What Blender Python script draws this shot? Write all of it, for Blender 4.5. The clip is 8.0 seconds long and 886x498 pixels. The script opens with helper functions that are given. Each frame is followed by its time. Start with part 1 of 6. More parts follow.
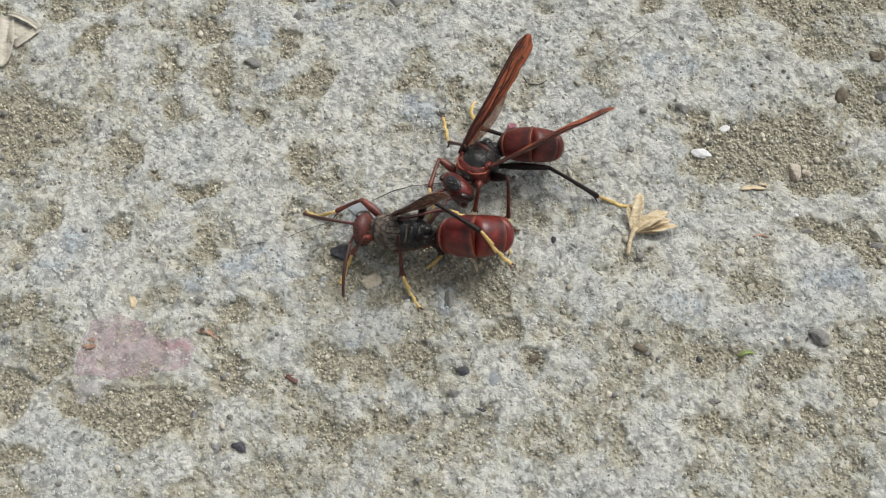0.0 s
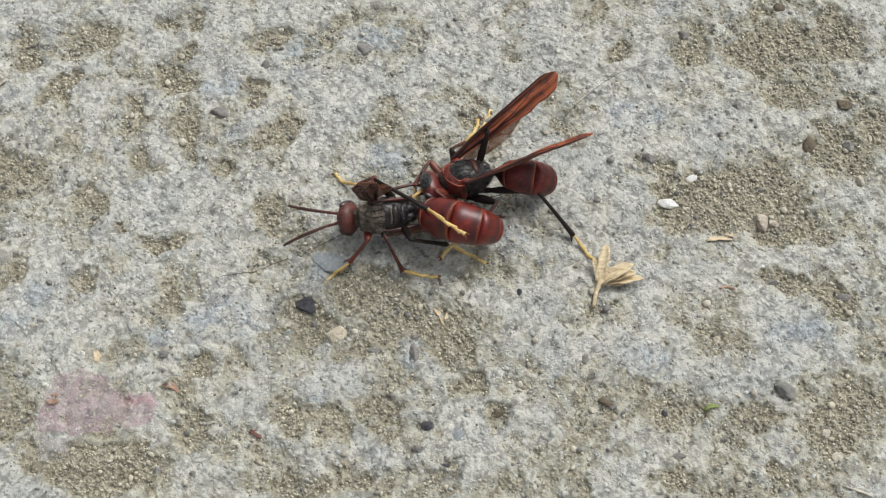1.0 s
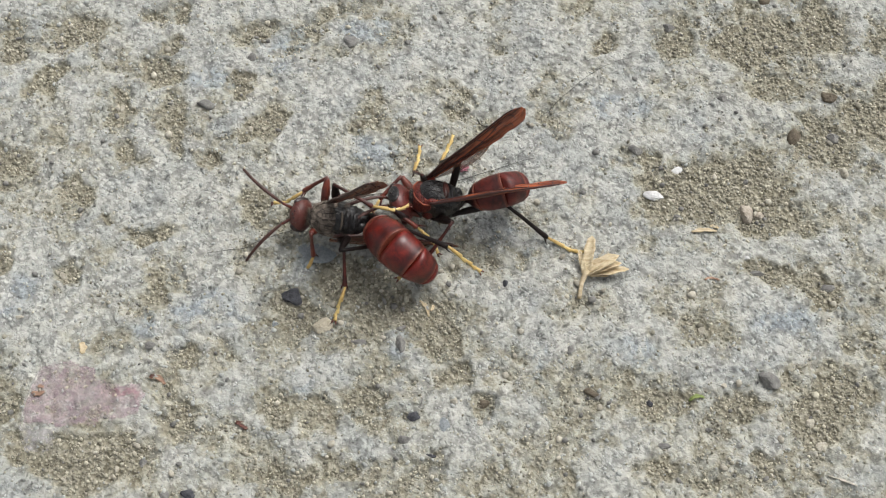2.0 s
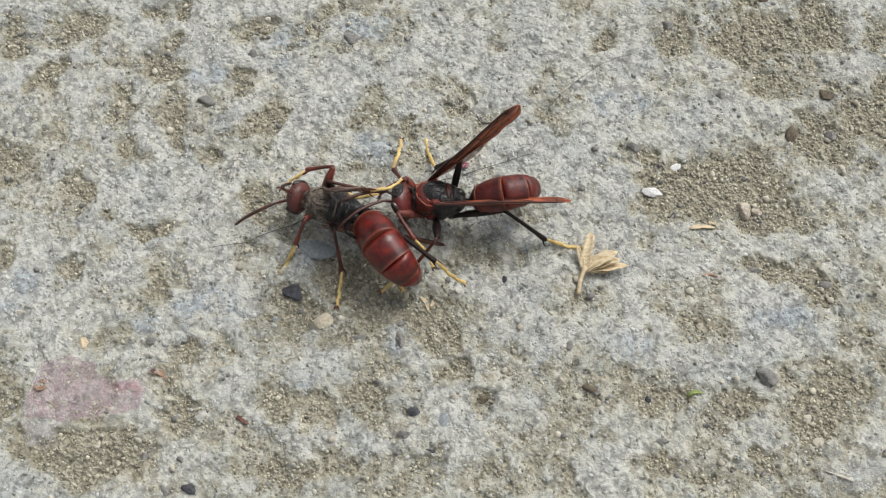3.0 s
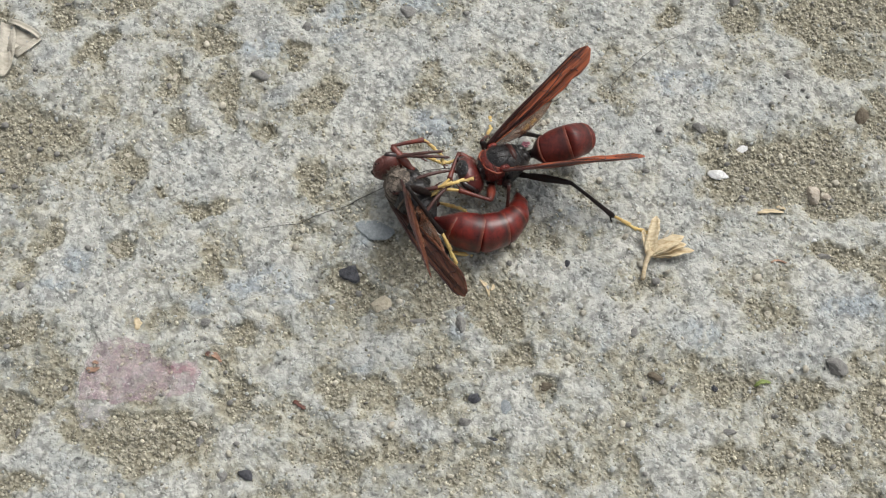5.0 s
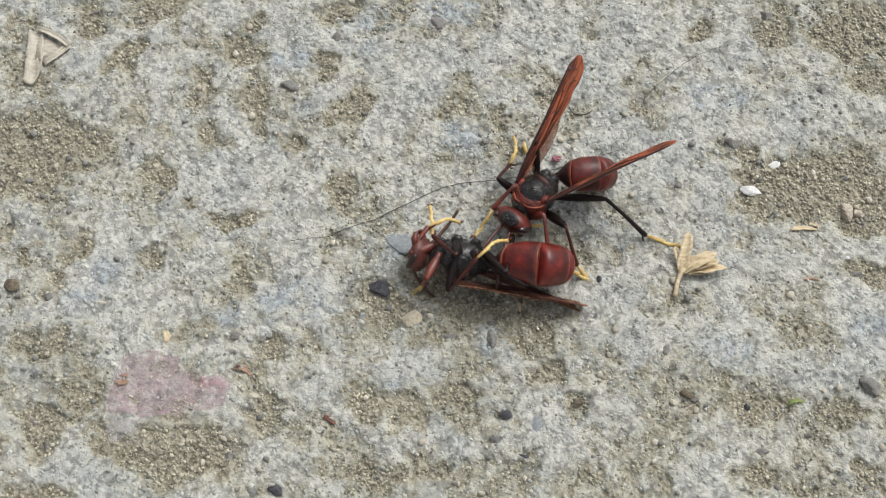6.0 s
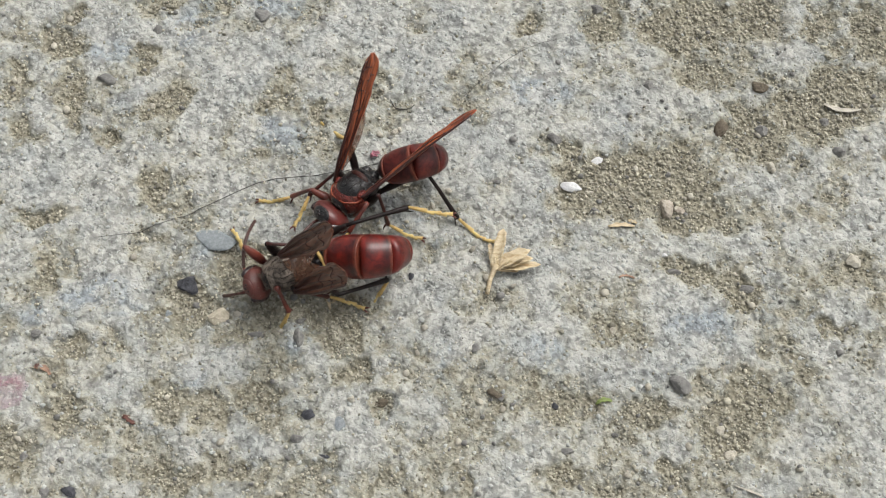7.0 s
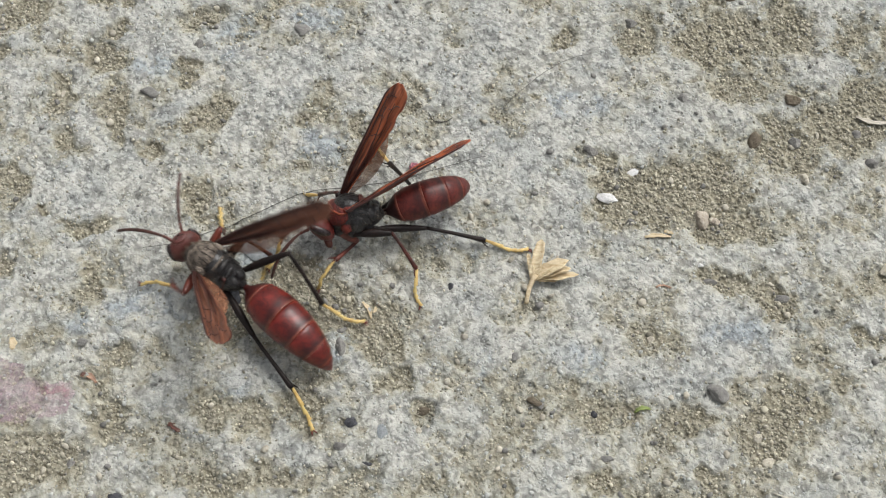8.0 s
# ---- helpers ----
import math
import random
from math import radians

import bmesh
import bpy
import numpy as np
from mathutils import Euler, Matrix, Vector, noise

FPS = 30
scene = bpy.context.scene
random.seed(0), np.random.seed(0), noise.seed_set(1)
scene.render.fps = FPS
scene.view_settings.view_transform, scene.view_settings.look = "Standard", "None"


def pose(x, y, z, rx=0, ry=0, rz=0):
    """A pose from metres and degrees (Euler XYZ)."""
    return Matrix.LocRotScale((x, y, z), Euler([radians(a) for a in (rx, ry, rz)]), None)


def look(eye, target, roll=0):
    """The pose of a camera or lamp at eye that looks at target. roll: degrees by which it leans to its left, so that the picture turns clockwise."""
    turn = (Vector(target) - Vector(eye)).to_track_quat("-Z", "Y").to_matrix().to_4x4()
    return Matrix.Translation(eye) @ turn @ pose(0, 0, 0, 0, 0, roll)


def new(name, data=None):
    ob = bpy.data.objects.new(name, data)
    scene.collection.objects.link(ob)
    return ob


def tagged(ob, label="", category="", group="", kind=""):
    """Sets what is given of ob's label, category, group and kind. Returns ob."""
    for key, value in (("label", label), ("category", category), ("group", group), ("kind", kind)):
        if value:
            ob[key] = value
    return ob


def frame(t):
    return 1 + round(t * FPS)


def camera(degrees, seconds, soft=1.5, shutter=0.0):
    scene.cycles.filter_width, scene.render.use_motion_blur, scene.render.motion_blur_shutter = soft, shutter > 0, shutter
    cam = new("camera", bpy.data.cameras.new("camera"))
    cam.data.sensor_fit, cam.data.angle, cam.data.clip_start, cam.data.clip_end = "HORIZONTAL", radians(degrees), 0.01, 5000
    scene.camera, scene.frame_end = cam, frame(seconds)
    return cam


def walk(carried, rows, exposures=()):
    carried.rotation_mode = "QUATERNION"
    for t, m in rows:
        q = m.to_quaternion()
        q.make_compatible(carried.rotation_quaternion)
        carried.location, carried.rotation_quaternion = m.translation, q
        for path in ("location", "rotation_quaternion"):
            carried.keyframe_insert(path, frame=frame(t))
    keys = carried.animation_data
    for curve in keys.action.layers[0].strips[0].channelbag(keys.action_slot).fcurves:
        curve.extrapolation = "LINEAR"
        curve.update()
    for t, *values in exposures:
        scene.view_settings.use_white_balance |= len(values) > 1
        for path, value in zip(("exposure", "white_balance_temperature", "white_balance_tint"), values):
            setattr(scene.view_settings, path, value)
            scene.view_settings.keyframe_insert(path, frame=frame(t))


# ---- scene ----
# All plans are in millimetres; MM turns them into metres.
MM = 0.001


def view(x, y, z, yaw, pitch, roll):
    """A camera pose from millimetres and degrees: turned left by yaw, up by pitch, leaning by roll."""
    turn = Euler((radians(90 + pitch), 0, radians(yaw))).to_matrix().to_4x4()
    return Matrix.Translation((x * MM, y * MM, z * MM)) @ turn @ Matrix.Rotation(radians(roll), 4, "Z")


cam = camera(40, 8.0, soft=1.2, shutter=0.15)
walk(cam, [
    (0.0, view(0.16, -69.80, 135.91, 4.49, -65.73, 1.05)),
    (0.2, view(0.43, -69.07, 136.17, 5.12, -65.78, 0.49)),
    (0.5, view(0.72, -67.60, 136.87, 4.37, -65.50, 1.15)),
    (0.7, view(1.24, -66.09, 137.33, 4.41, -65.58, 1.10)),
    (1.0, view(3.26, -64.67, 137.73, 3.93, -65.23, 1.47)),
    (1.2, view(3.72, -64.60, 137.63, 3.77, -65.16, 1.59)),
    (1.5, view(4.26, -65.77, 137.23, 3.24, -65.18, 2.02)),
    (1.7, view(3.76, -65.81, 137.30, 2.99, -65.15, 2.23)),
    (2.8, view(4.16, -65.32, 138.43, 2.52, -65.48, 2.81)),
    (3.0, view(3.51, -65.88, 138.41, 2.44, -65.47, 2.87)),
    (3.2, view(3.01, -65.08, 139.08, 2.93, -65.66, 2.44)),
    (3.5, view(1.50, -65.25, 138.77, 3.39, -65.64, 2.00)),
    (3.7, view(1.05, -65.63, 138.24, 4.07, -65.74, 1.42)),
    (4.0, view(-0.85, -65.86, 137.11, 4.53, -65.94, 1.04)),
    (4.2, view(-1.05, -64.88, 137.18, 4.54, -66.36, 1.14)),
    (5.3, view(-4.56, -62.86, 135.19, 3.19, -67.26, 2.99)),
    (5.5, view(-5.91, -61.91, 135.34, 3.32, -67.42, 2.96)),
    (5.7, view(-6.81, -59.57, 136.94, 3.60, -67.52, 2.84)),
    (6.0, view(-6.79, -61.08, 135.42, 3.43, -67.29, 3.16)),
    (6.2, view(-5.38, -59.62, 135.20, 3.22, -67.51, 3.44)),
    (6.3, view(-3.89, -58.87, 135.60, 3.09, -67.49, 3.59)),
    (6.5, view(1.62, -59.81, 134.60, 3.00, -67.51, 3.70)),
    (6.7, view(7.91, -59.33, 133.88, 2.61, -67.48, 4.05)),
    (6.8, view(10.40, -58.26, 134.16, 1.92, -67.76, 4.71)),
    (7.0, view(13.21, -57.52, 134.22, 1.12, -67.61, 5.36)),
    (7.2, view(13.90, -56.15, 135.44, 0.87, -67.87, 5.58)),
    (7.5, view(11.28, -56.84, 135.99, 0.47, -67.36, 5.90)),
    (7.7, view(9.79, -58.49, 135.54, 1.40, -67.25, 5.09)),
    (8.0, view(9.39, -59.42, 135.59, 2.05, -66.84, 4.50)),
])

# ---- light: bright overcast sky, a wide veiled sun ----
world = bpy.data.worlds.new("overcast_sky")
scene.world = world
world.use_nodes = True
wn = world.node_tree
sky = wn.nodes.new("ShaderNodeTexSky")
sky.sky_type, sky.sun_disc = "NISHITA", False
sky.sun_elevation, sky.sun_rotation = radians(58), radians(40)
sky.air_density, sky.dust_density, sky.ozone_density = 1.0, 6.0, 1.0
pale = wn.nodes.new("ShaderNodeHueSaturation")
pale.inputs["Saturation"].default_value = 0.22
wn.links.new(sky.outputs[0], pale.inputs["Color"])
wn.links.new(pale.outputs[0], wn.nodes["Background"].inputs[0])
wn.nodes["Background"].inputs[1].default_value = 0.12
sun = new("sun", bpy.data.lights.new("sun", "SUN"))
sun.data.energy, sun.data.angle, sun.data.color = 1.3, radians(22), (1.0, 0.985, 0.955)
sun.matrix_world = look((0.64 * 0.53, 0.77 * 0.53, 0.85), (0, 0, 0))
scene.view_settings.exposure = 0.125

# ---- materials ----
def material(name):
    """A material with its nodes, and short ways to add nodes and links."""
    mat = bpy.data.materials.new(name)
    mat.use_nodes = True
    tree = mat.node_tree
    return mat, tree.nodes["Principled BSDF"], tree.nodes, tree.links


def coords(nodes, links, scale=1000.0):
    """Object coordinates in millimetres."""
    tc, mp = nodes.new("ShaderNodeTexCoord"), nodes.new("ShaderNodeMapping")
    mp.inputs["Scale"].default_value = (scale, scale, scale)
    links.new(tc.outputs["Object"], mp.inputs["Vector"])
    return mp.outputs["Vector"]


def noise_of(nodes, links, vec, scale, detail=4.0, rough=0.6, warp=0.0):
    n = nodes.new("ShaderNodeTexNoise")
    n.inputs["Scale"].default_value, n.inputs["Detail"].default_value = scale, detail
    n.inputs["Roughness"].default_value, n.inputs["Distortion"].default_value = rough, warp
    links.new(vec, n.inputs["Vector"])
    return n.outputs["Fac"]


def ramp(nodes, links, fac, stops):
    r = nodes.new("ShaderNodeValToRGB")
    while len(r.color_ramp.elements) < len(stops):
        r.color_ramp.elements.new(0.5)
    for el, (at, col) in zip(r.color_ramp.elements, stops):
        el.position, el.color = at, (*col, 1) if len(col) == 3 else col
    links.new(fac, r.inputs["Fac"])
    return r.outputs["Color"]


def grey(v):
    return (v, v, v)


def mix(nodes, links, fac, a, b, blend="MIX"):
    m = nodes.new("ShaderNodeMix")
    m.data_type, m.blend_type = "RGBA", blend
    for sock, val in ((m.inputs[0], fac), (m.inputs[6], a), (m.inputs[7], b)):
        if isinstance(val, (int, float)):
            sock.default_value = val
        elif isinstance(val, tuple):
            sock.default_value = (*val, 1)
        else:
            links.new(val, sock)
    return m.outputs[2]


def bump(nodes, links, bsdf, height, strength, distance):
    b = nodes.new("ShaderNodeBump")
    b.inputs["Strength"].default_value, b.inputs["Distance"].default_value = strength, distance
    links.new(height, b.inputs["Height"])
    links.new(b.outputs["Normal"], bsdf.inputs["Normal"])


def ground_material():
    mat, bsdf, nd, lk = material("worn_concrete")
    v = coords(nd, lk)
    dirt, worn = nd.new("ShaderNodeAttribute"), nd.new("ShaderNodeAttribute")
    dirt.attribute_name, worn.attribute_name = "dirt", "worn"

    def plus(a, b, k):
        """a + k * (b - 0.5)"""
        m = nd.new("ShaderNodeMath")
        m.operation = "MULTIPLY_ADD"
        lk.new(b, m.inputs[0])
        m.inputs[1].default_value = k
        shift = nd.new("ShaderNodeMath")
        shift.operation = "SUBTRACT"
        lk.new(a, shift.inputs[0])
        shift.inputs[1].default_value = 0.5 * k
        lk.new(shift.outputs[0], m.inputs[2])
        return m.outputs[0]

    # cement skin: blue-grey to cream clouds, with paler scuffed islands
    clouds = noise_of(nd, lk, v, 0.09, 4, 0.6, 0.5)
    skin = ramp(nd, lk, clouds, [(0.30, (0.375, 0.395, 0.388)), (0.44, (0.43, 0.443, 0.415)), (0.57, (0.485, 0.49, 0.445)), (0.74, (0.47, 0.463, 0.405))])
    skin = mix(nd, lk, worn.outputs["Fac"], skin, (0.365, 0.41, 0.435))
    islands = noise_of(nd, lk, v, 0.33, 3, 0.55, 0.6)
    skin = mix(nd, lk, ramp(nd, lk, islands, [(0.47, grey(0.0)), (0.55, grey(0.7))]), skin, (0.555, 0.555, 0.51))
    skin = mix(nd, lk, ramp(nd, lk, noise_of(nd, lk, v, 0.42, 4, 0.6, 0.4), [(0.54, grey(0.0)), (0.63, grey(0.36))]), skin, (0.345, 0.355, 0.34))
    # the crust: rounded crumbs a few tenths of a millimetre wide, painted paler on top, with painted shade in the gaps
    # between them
    crumbs = nd.new("ShaderNodeTexVoronoi")
    crumbs.feature, crumbs.inputs["Scale"].default_value = "SMOOTH_F1", 1.25
    crumbs.inputs["Smoothness"].default_value, crumbs.inputs["Detail"].default_value = 0.35, 1.0
    twist = nd.new("ShaderNodeTexNoise")
    twist.inputs["Scale"].default_value, twist.inputs["Detail"].default_value = 0.9, 3.0
    lk.new(v, twist.inputs["Vector"])
    lean = nd.new("ShaderNodeVectorMath")
    lean.operation = "MULTIPLY_ADD"
    lk.new(twist.outputs["Color"], lean.inputs[0])
    lean.inputs[1].default_value = (1.5, 1.5, 1.5)
    lk.new(v, lean.inputs[2])
    lk.new(lean.outputs[0], crumbs.inputs["Vector"])
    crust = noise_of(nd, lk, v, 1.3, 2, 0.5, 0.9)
    chink_shade = ramp(nd, lk, crust, [(0.30, grey(0.40)), (0.375, grey(0.72)), (0.435, grey(0.96)), (0.56, grey(1.02)), (0.68, grey(1.15))])
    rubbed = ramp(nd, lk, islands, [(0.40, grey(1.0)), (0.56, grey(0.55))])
    skin = mix(nd, lk, rubbed, skin, mix(nd, lk, 1.0, skin, chink_shade, "MULTIPLY"))
    seam_shade = ramp(nd, lk, crumbs.outputs["Distance"], [(0.0, grey(1.06)), (0.55, grey(1.0)), (0.70, grey(0.76)), (0.92, grey(0.52))])
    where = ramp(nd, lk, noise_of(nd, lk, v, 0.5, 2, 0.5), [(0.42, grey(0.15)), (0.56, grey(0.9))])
    skin = mix(nd, lk, where, skin, mix(nd, lk, 1.0, skin, seam_shade, "MULTIPLY"))
    # shade inside the small pits, also put into the colour
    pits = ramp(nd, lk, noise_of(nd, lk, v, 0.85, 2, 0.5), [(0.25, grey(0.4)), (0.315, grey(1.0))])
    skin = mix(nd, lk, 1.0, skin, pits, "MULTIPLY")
    grain = ramp(nd, lk, noise_of(nd, lk, v, 3.2, 2, 0.5), [(0.34, grey(0.88)), (0.46, grey(0.99)), (0.56, grey(1.01)), (0.68, grey(1.05))])
    skin = mix(nd, lk, 1.0, skin, grain, "MULTIPLY")
    # khaki dust thins out from the hollows over the skin
    ragged = noise_of(nd, lk, v, 0.55, 5, 0.66, 0.4)
    dusty = ramp(nd, lk, plus(dirt.outputs["Fac"], ragged, 1.0), [(0.20, grey(0.0)), (0.42, grey(0.45)), (0.66, grey(1.0))])
    skin = mix(nd, lk, dusty, skin, mix(nd, lk, 1.0, skin, (0.84, 0.805, 0.69), "MULTIPLY"))
    # sandy dirt: each grain its own tint
    cells = nd.new("ShaderNodeTexVoronoi")
    cells.inputs["Scale"].default_value = 2.1
    lk.new(v, cells.inputs["Vector"])
    sep = nd.new("ShaderNodeSeparateColor")
    lk.new(cells.outputs["Color"], sep.inputs[0])
    grains = ramp(nd, lk, sep.outputs[0], [(0.0, (0.125, 0.112, 0.08)), (0.3, (0.27, 0.25, 0.186)), (0.6, (0.375, 0.353, 0.276)), (0.86, (0.45, 0.428, 0.353)), (1.0, (0.54, 0.52, 0.44))])
    soil = ramp(nd, lk, noise_of(nd, lk, v, 0.5, 3, 0.6), [(0.3, (0.16, 0.143, 0.098)), (0.7, (0.35, 0.32, 0.23))])
    sand = mix(nd, lk, 0.55, soil, grains)
    fac = ramp(nd, lk, plus(dirt.outputs["Fac"], ragged, 1.9), [(0.50, grey(0.0)), (0.78, grey(0.88))])
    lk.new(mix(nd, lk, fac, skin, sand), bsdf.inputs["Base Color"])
    bsdf.inputs["Roughness"].default_value = 0.93
    bsdf.inputs["Specular IOR Level"].default_value = 0.25
    rough = mix(nd, lk, 0.35, crust, seam_shade)
    relief = mix(nd, lk, fac, rough, cells.outputs["Distance"])
    bump(nd, lk, bsdf, relief, 1.0, 0.00038)
    return mat


def stone_material(name, dark, light, scale=1.6, speck=0.5):
    """Grit or pebble: two tones by noise, and each loose piece its own shade."""
    mat, bsdf, nd, lk = material(name)
    v = coords(nd, lk)
    col = ramp(nd, lk, noise_of(nd, lk, v, scale, 5, 0.7), [(0.3, dark), (0.7, light)])
    geo = nd.new("ShaderNodeNewGeometry")
    shade = ramp(nd, lk, geo.outputs["Random Per Island"], [(0.0, grey(1 - speck)), (0.5, grey(1.0)), (1.0, grey(1 + speck))])
    lk.new(mix(nd, lk, 1.0, col, shade, "MULTIPLY"), bsdf.inputs["Base Color"])
    bsdf.inputs["Roughness"].default_value = 0.85
    bsdf.inputs["Specular IOR Level"].default_value = 0.3
    bump(nd, lk, bsdf, noise_of(nd, lk, v, 5.0, 4, 0.7), 0.6, 0.0001)
    return mat


def chitin(name, base, deep, rough=0.34, pile=0.0, band=None, coat=0.25, shine=0.5, lumps=0.0):
    """Insect shell: slow change of tone, fine pits, worn gloss; band: a dark rear rim along local x."""
    mat, bsdf, nd, lk = material(name)
    v = coords(nd, lk)
    col = ramp(nd, lk, noise_of(nd, lk, v, 0.55, 4, 0.6, 0.5), [(0.3, deep), (0.62, base)])
    if band:
        att = nd.new("ShaderNodeAttribute")
        att.attribute_name = "rim"
        col = mix(nd, lk, att.outputs["Fac"], col, band)
        hem = nd.new("ShaderNodeAttribute")
        hem.attribute_name = "edge"
        col = mix(nd, lk, hem.outputs["Fac"], col, (0.17, 0.042, 0.024))
        streak = ramp(nd, lk, noise_of(nd, lk, v, 1.4, 6, 0.75, 0.8), [(0.36, grey(0.55)), (0.52, grey(1.0)), (0.7, grey(1.18))])
        col = mix(nd, lk, 1.0, col, streak, "MULTIPLY")
    if pile:
        dust = ramp(nd, lk, noise_of(nd, lk, v, 5.5, 3, 0.8), [(0.45, grey(0.0)), (0.68, grey(pile))])
        col = mix(nd, lk, dust, col, (0.15, 0.125, 0.105))
    lk.new(col, bsdf.inputs["Base Color"])
    gloss = ramp(nd, lk, noise_of(nd, lk, v, 1.7, 4, 0.7), [(0.3, grey(rough * 0.8)), (0.7, grey(min(1.0, rough * 1.35)))])
    lk.new(gloss, bsdf.inputs["Roughness"])
    bsdf.inputs["Specular IOR Level"].default_value = shine
    bsdf.inputs["Coat Weight"].default_value, bsdf.inputs["Coat Roughness"].default_value = coat, 0.32
    fine = noise_of(nd, lk, v, 9.0 if not pile else 6.0, 3, 0.7)
    if lumps:
        # folds and sutures between small plates, with crevice shade painted into their grooves
        folds = noise_of(nd, lk, v, 0.95, 4, 0.62, 0.9)
        groove = ramp(nd, lk, folds, [(0.44, grey(1.0)), (0.485, grey(0.25)), (0.515, grey(0.25)), (0.56, grey(1.0))])
        lk.new(mix(nd, lk, 0.85, col, mix(nd, lk, 1.0, col, groove, "MULTIPLY")), bsdf.inputs["Base Color"])
        bump(nd, lk, bsdf, mix(nd, lk, 0.06, mix(nd, lk, 0.4, folds, groove), fine), 1.0, lumps)
    else:
        bump(nd, lk, bsdf, fine, 0.25 if not pile else 0.7, 0.00006)
    return mat


def wing_material(name, tint, deep, clear):
    """Smoky amber membrane with lengthwise streaks; partly clear."""
    mat, bsdf, nd, lk = material(name)
    v = coords(nd, lk)
    st = nd.new("ShaderNodeMapping")
    st.inputs["Scale"].default_value = (0.12, 1.5, 1.0)
    lk.new(v, st.inputs["Vector"])
    col = ramp(nd, lk, noise_of(nd, lk, st.outputs["Vector"], 1.3, 4, 0.6, 0.6), [(0.38, deep), (0.63, tint)])
    lk.new(col, bsdf.inputs["Base Color"])
    bsdf.inputs["Roughness"].default_value = 0.34
    thin = ramp(nd, lk, noise_of(nd, lk, v, 0.5, 3, 0.6), [(0.3, grey(1 - clear * 1.3)), (0.7, grey(1 - clear * 0.6))])
    lk.new(thin, bsdf.inputs["Alpha"])
    bump(nd, lk, bsdf, noise_of(nd, lk, st.outputs["Vector"], 4.0, 3, 0.6), 0.4, 0.00006)
    return mat


def plant_material(name, dark, light, rough=0.7, alpha=None):
    mat, bsdf, nd, lk = material(name)
    v = coords(nd, lk)
    st = nd.new("ShaderNodeMapping")
    st.inputs["Scale"].default_value = (0.35, 1.6, 1.6)
    lk.new(v, st.inputs["Vector"])
    n = noise_of(nd, lk, st.outputs["Vector"], 1.5, 5, 0.7, 0.3)
    lk.new(ramp(nd, lk, n, [(0.3, dark), (0.68, light)]), bsdf.inputs["Base Color"])
    bsdf.inputs["Roughness"].default_value = rough
    if alpha:
        lk.new(ramp(nd, lk, noise_of(nd, lk, v, 0.9, 6, 0.8), [(0.40, grey(alpha[0])), (0.62, grey(alpha[1]))]), bsdf.inputs["Alpha"])
    bump(nd, lk, bsdf, n, 0.5, 0.0001)
    return mat


CONCRETE = ground_material()
SAND = stone_material("sand", (0.25, 0.234, 0.18), (0.49, 0.463, 0.37), 1.0, 0.5)
CEMENT_GRIT = stone_material("cement_grit", (0.33, 0.345, 0.33), (0.50, 0.51, 0.475), 0.7, 0.2)
PALE_GRIT = stone_material("pale_grit", (0.36, 0.33, 0.26), (0.56, 0.53, 0.45), 1.0, 0.25)
TAN_STONE = stone_material("tan_stone", (0.43, 0.38, 0.28), (0.62, 0.565, 0.45), 0.9, 0.1)
PINK_STONE = stone_material("buff_stone", (0.31, 0.265, 0.21), (0.53, 0.475, 0.40), 1.1, 0.1)
BLACK_STONE = stone_material("black_stone", (0.022, 0.022, 0.026), (0.11, 0.113, 0.125), 1.8, 0.1)
GREY_STONE = stone_material("grey_stone", (0.13, 0.128, 0.122), (0.29, 0.283, 0.262), 1.2, 0.1)
BLUE_STONE = stone_material("blue_stone", (0.17, 0.195, 0.207), (0.33, 0.355, 0.36), 3.2, 0.05)
BROWN_STONE = stone_material("brown_stone", (0.08, 0.065, 0.045), (0.19, 0.16, 0.12), 1.2, 0.1)
WHITE_CHIP = stone_material("white_chip", (0.50, 0.50, 0.49), (0.80, 0.80, 0.79), 1.4, 0.03)
RED_SHELL = chitin("red_shell", (0.195, 0.017, 0.010), (0.06, 0.006, 0.005), 0.34, band=(0.020, 0.006, 0.006), coat=0.3, shine=0.4)
DULL_SHELL = chitin("dull_red_shell", (0.150, 0.022, 0.015), (0.055, 0.009, 0.008), 0.46, band=(0.030, 0.008, 0.008), coat=0.1, shine=0.4)
RED_PLATE = chitin("red_plate", (0.20, 0.024, 0.014), (0.075, 0.011, 0.008), 0.42, pile=0.08, coat=0.03, shine=0.4, lumps=0.00012)
HEAD_SHELL = chitin("head_shell", (0.135, 0.018, 0.013), (0.055, 0.009, 0.008), 0.34, pile=0.05, shine=0.5)
DARK_SHELL = chitin("dark_shell", (0.012, 0.011, 0.012), (0.004, 0.004, 0.005), 0.30, pile=0.12, coat=0.25, shine=0.55, lumps=0.0003)
BLACK_LEG = chitin("black_leg", (0.014, 0.008, 0.007), (0.005, 0.004, 0.004), 0.4, pile=0.03, coat=0.0, shine=0.25)
RED_LEG = chitin("red_leg", (0.17, 0.032, 0.017), (0.045, 0.010, 0.008), 0.38, pile=0.06)
YELLOW_FOOT = chitin("yellow_foot", (0.76, 0.58, 0.22), (0.44, 0.26, 0.07), 0.55)
MAROON_LEG = chitin("maroon_leg", (0.085, 0.017, 0.011), (0.016, 0.007, 0.006), 0.38, pile=0.06, coat=0.1, shine=0.35)
EYE = chitin("compound_eye", (0.022, 0.009, 0.008), (0.010, 0.005, 0.005), 0.25, coat=0.4)
ANTENNA = chitin("antenna_shell", (0.075, 0.026, 0.018), (0.03, 0.012, 0.010), 0.5)
WING = wing_material("amber_wing", (0.52, 0.135, 0.052), (0.075, 0.017, 0.011), 0.16)
DARK_WING = wing_material("smoky_wing", (0.22, 0.080, 0.042), (0.070, 0.024, 0.016), 0.13)
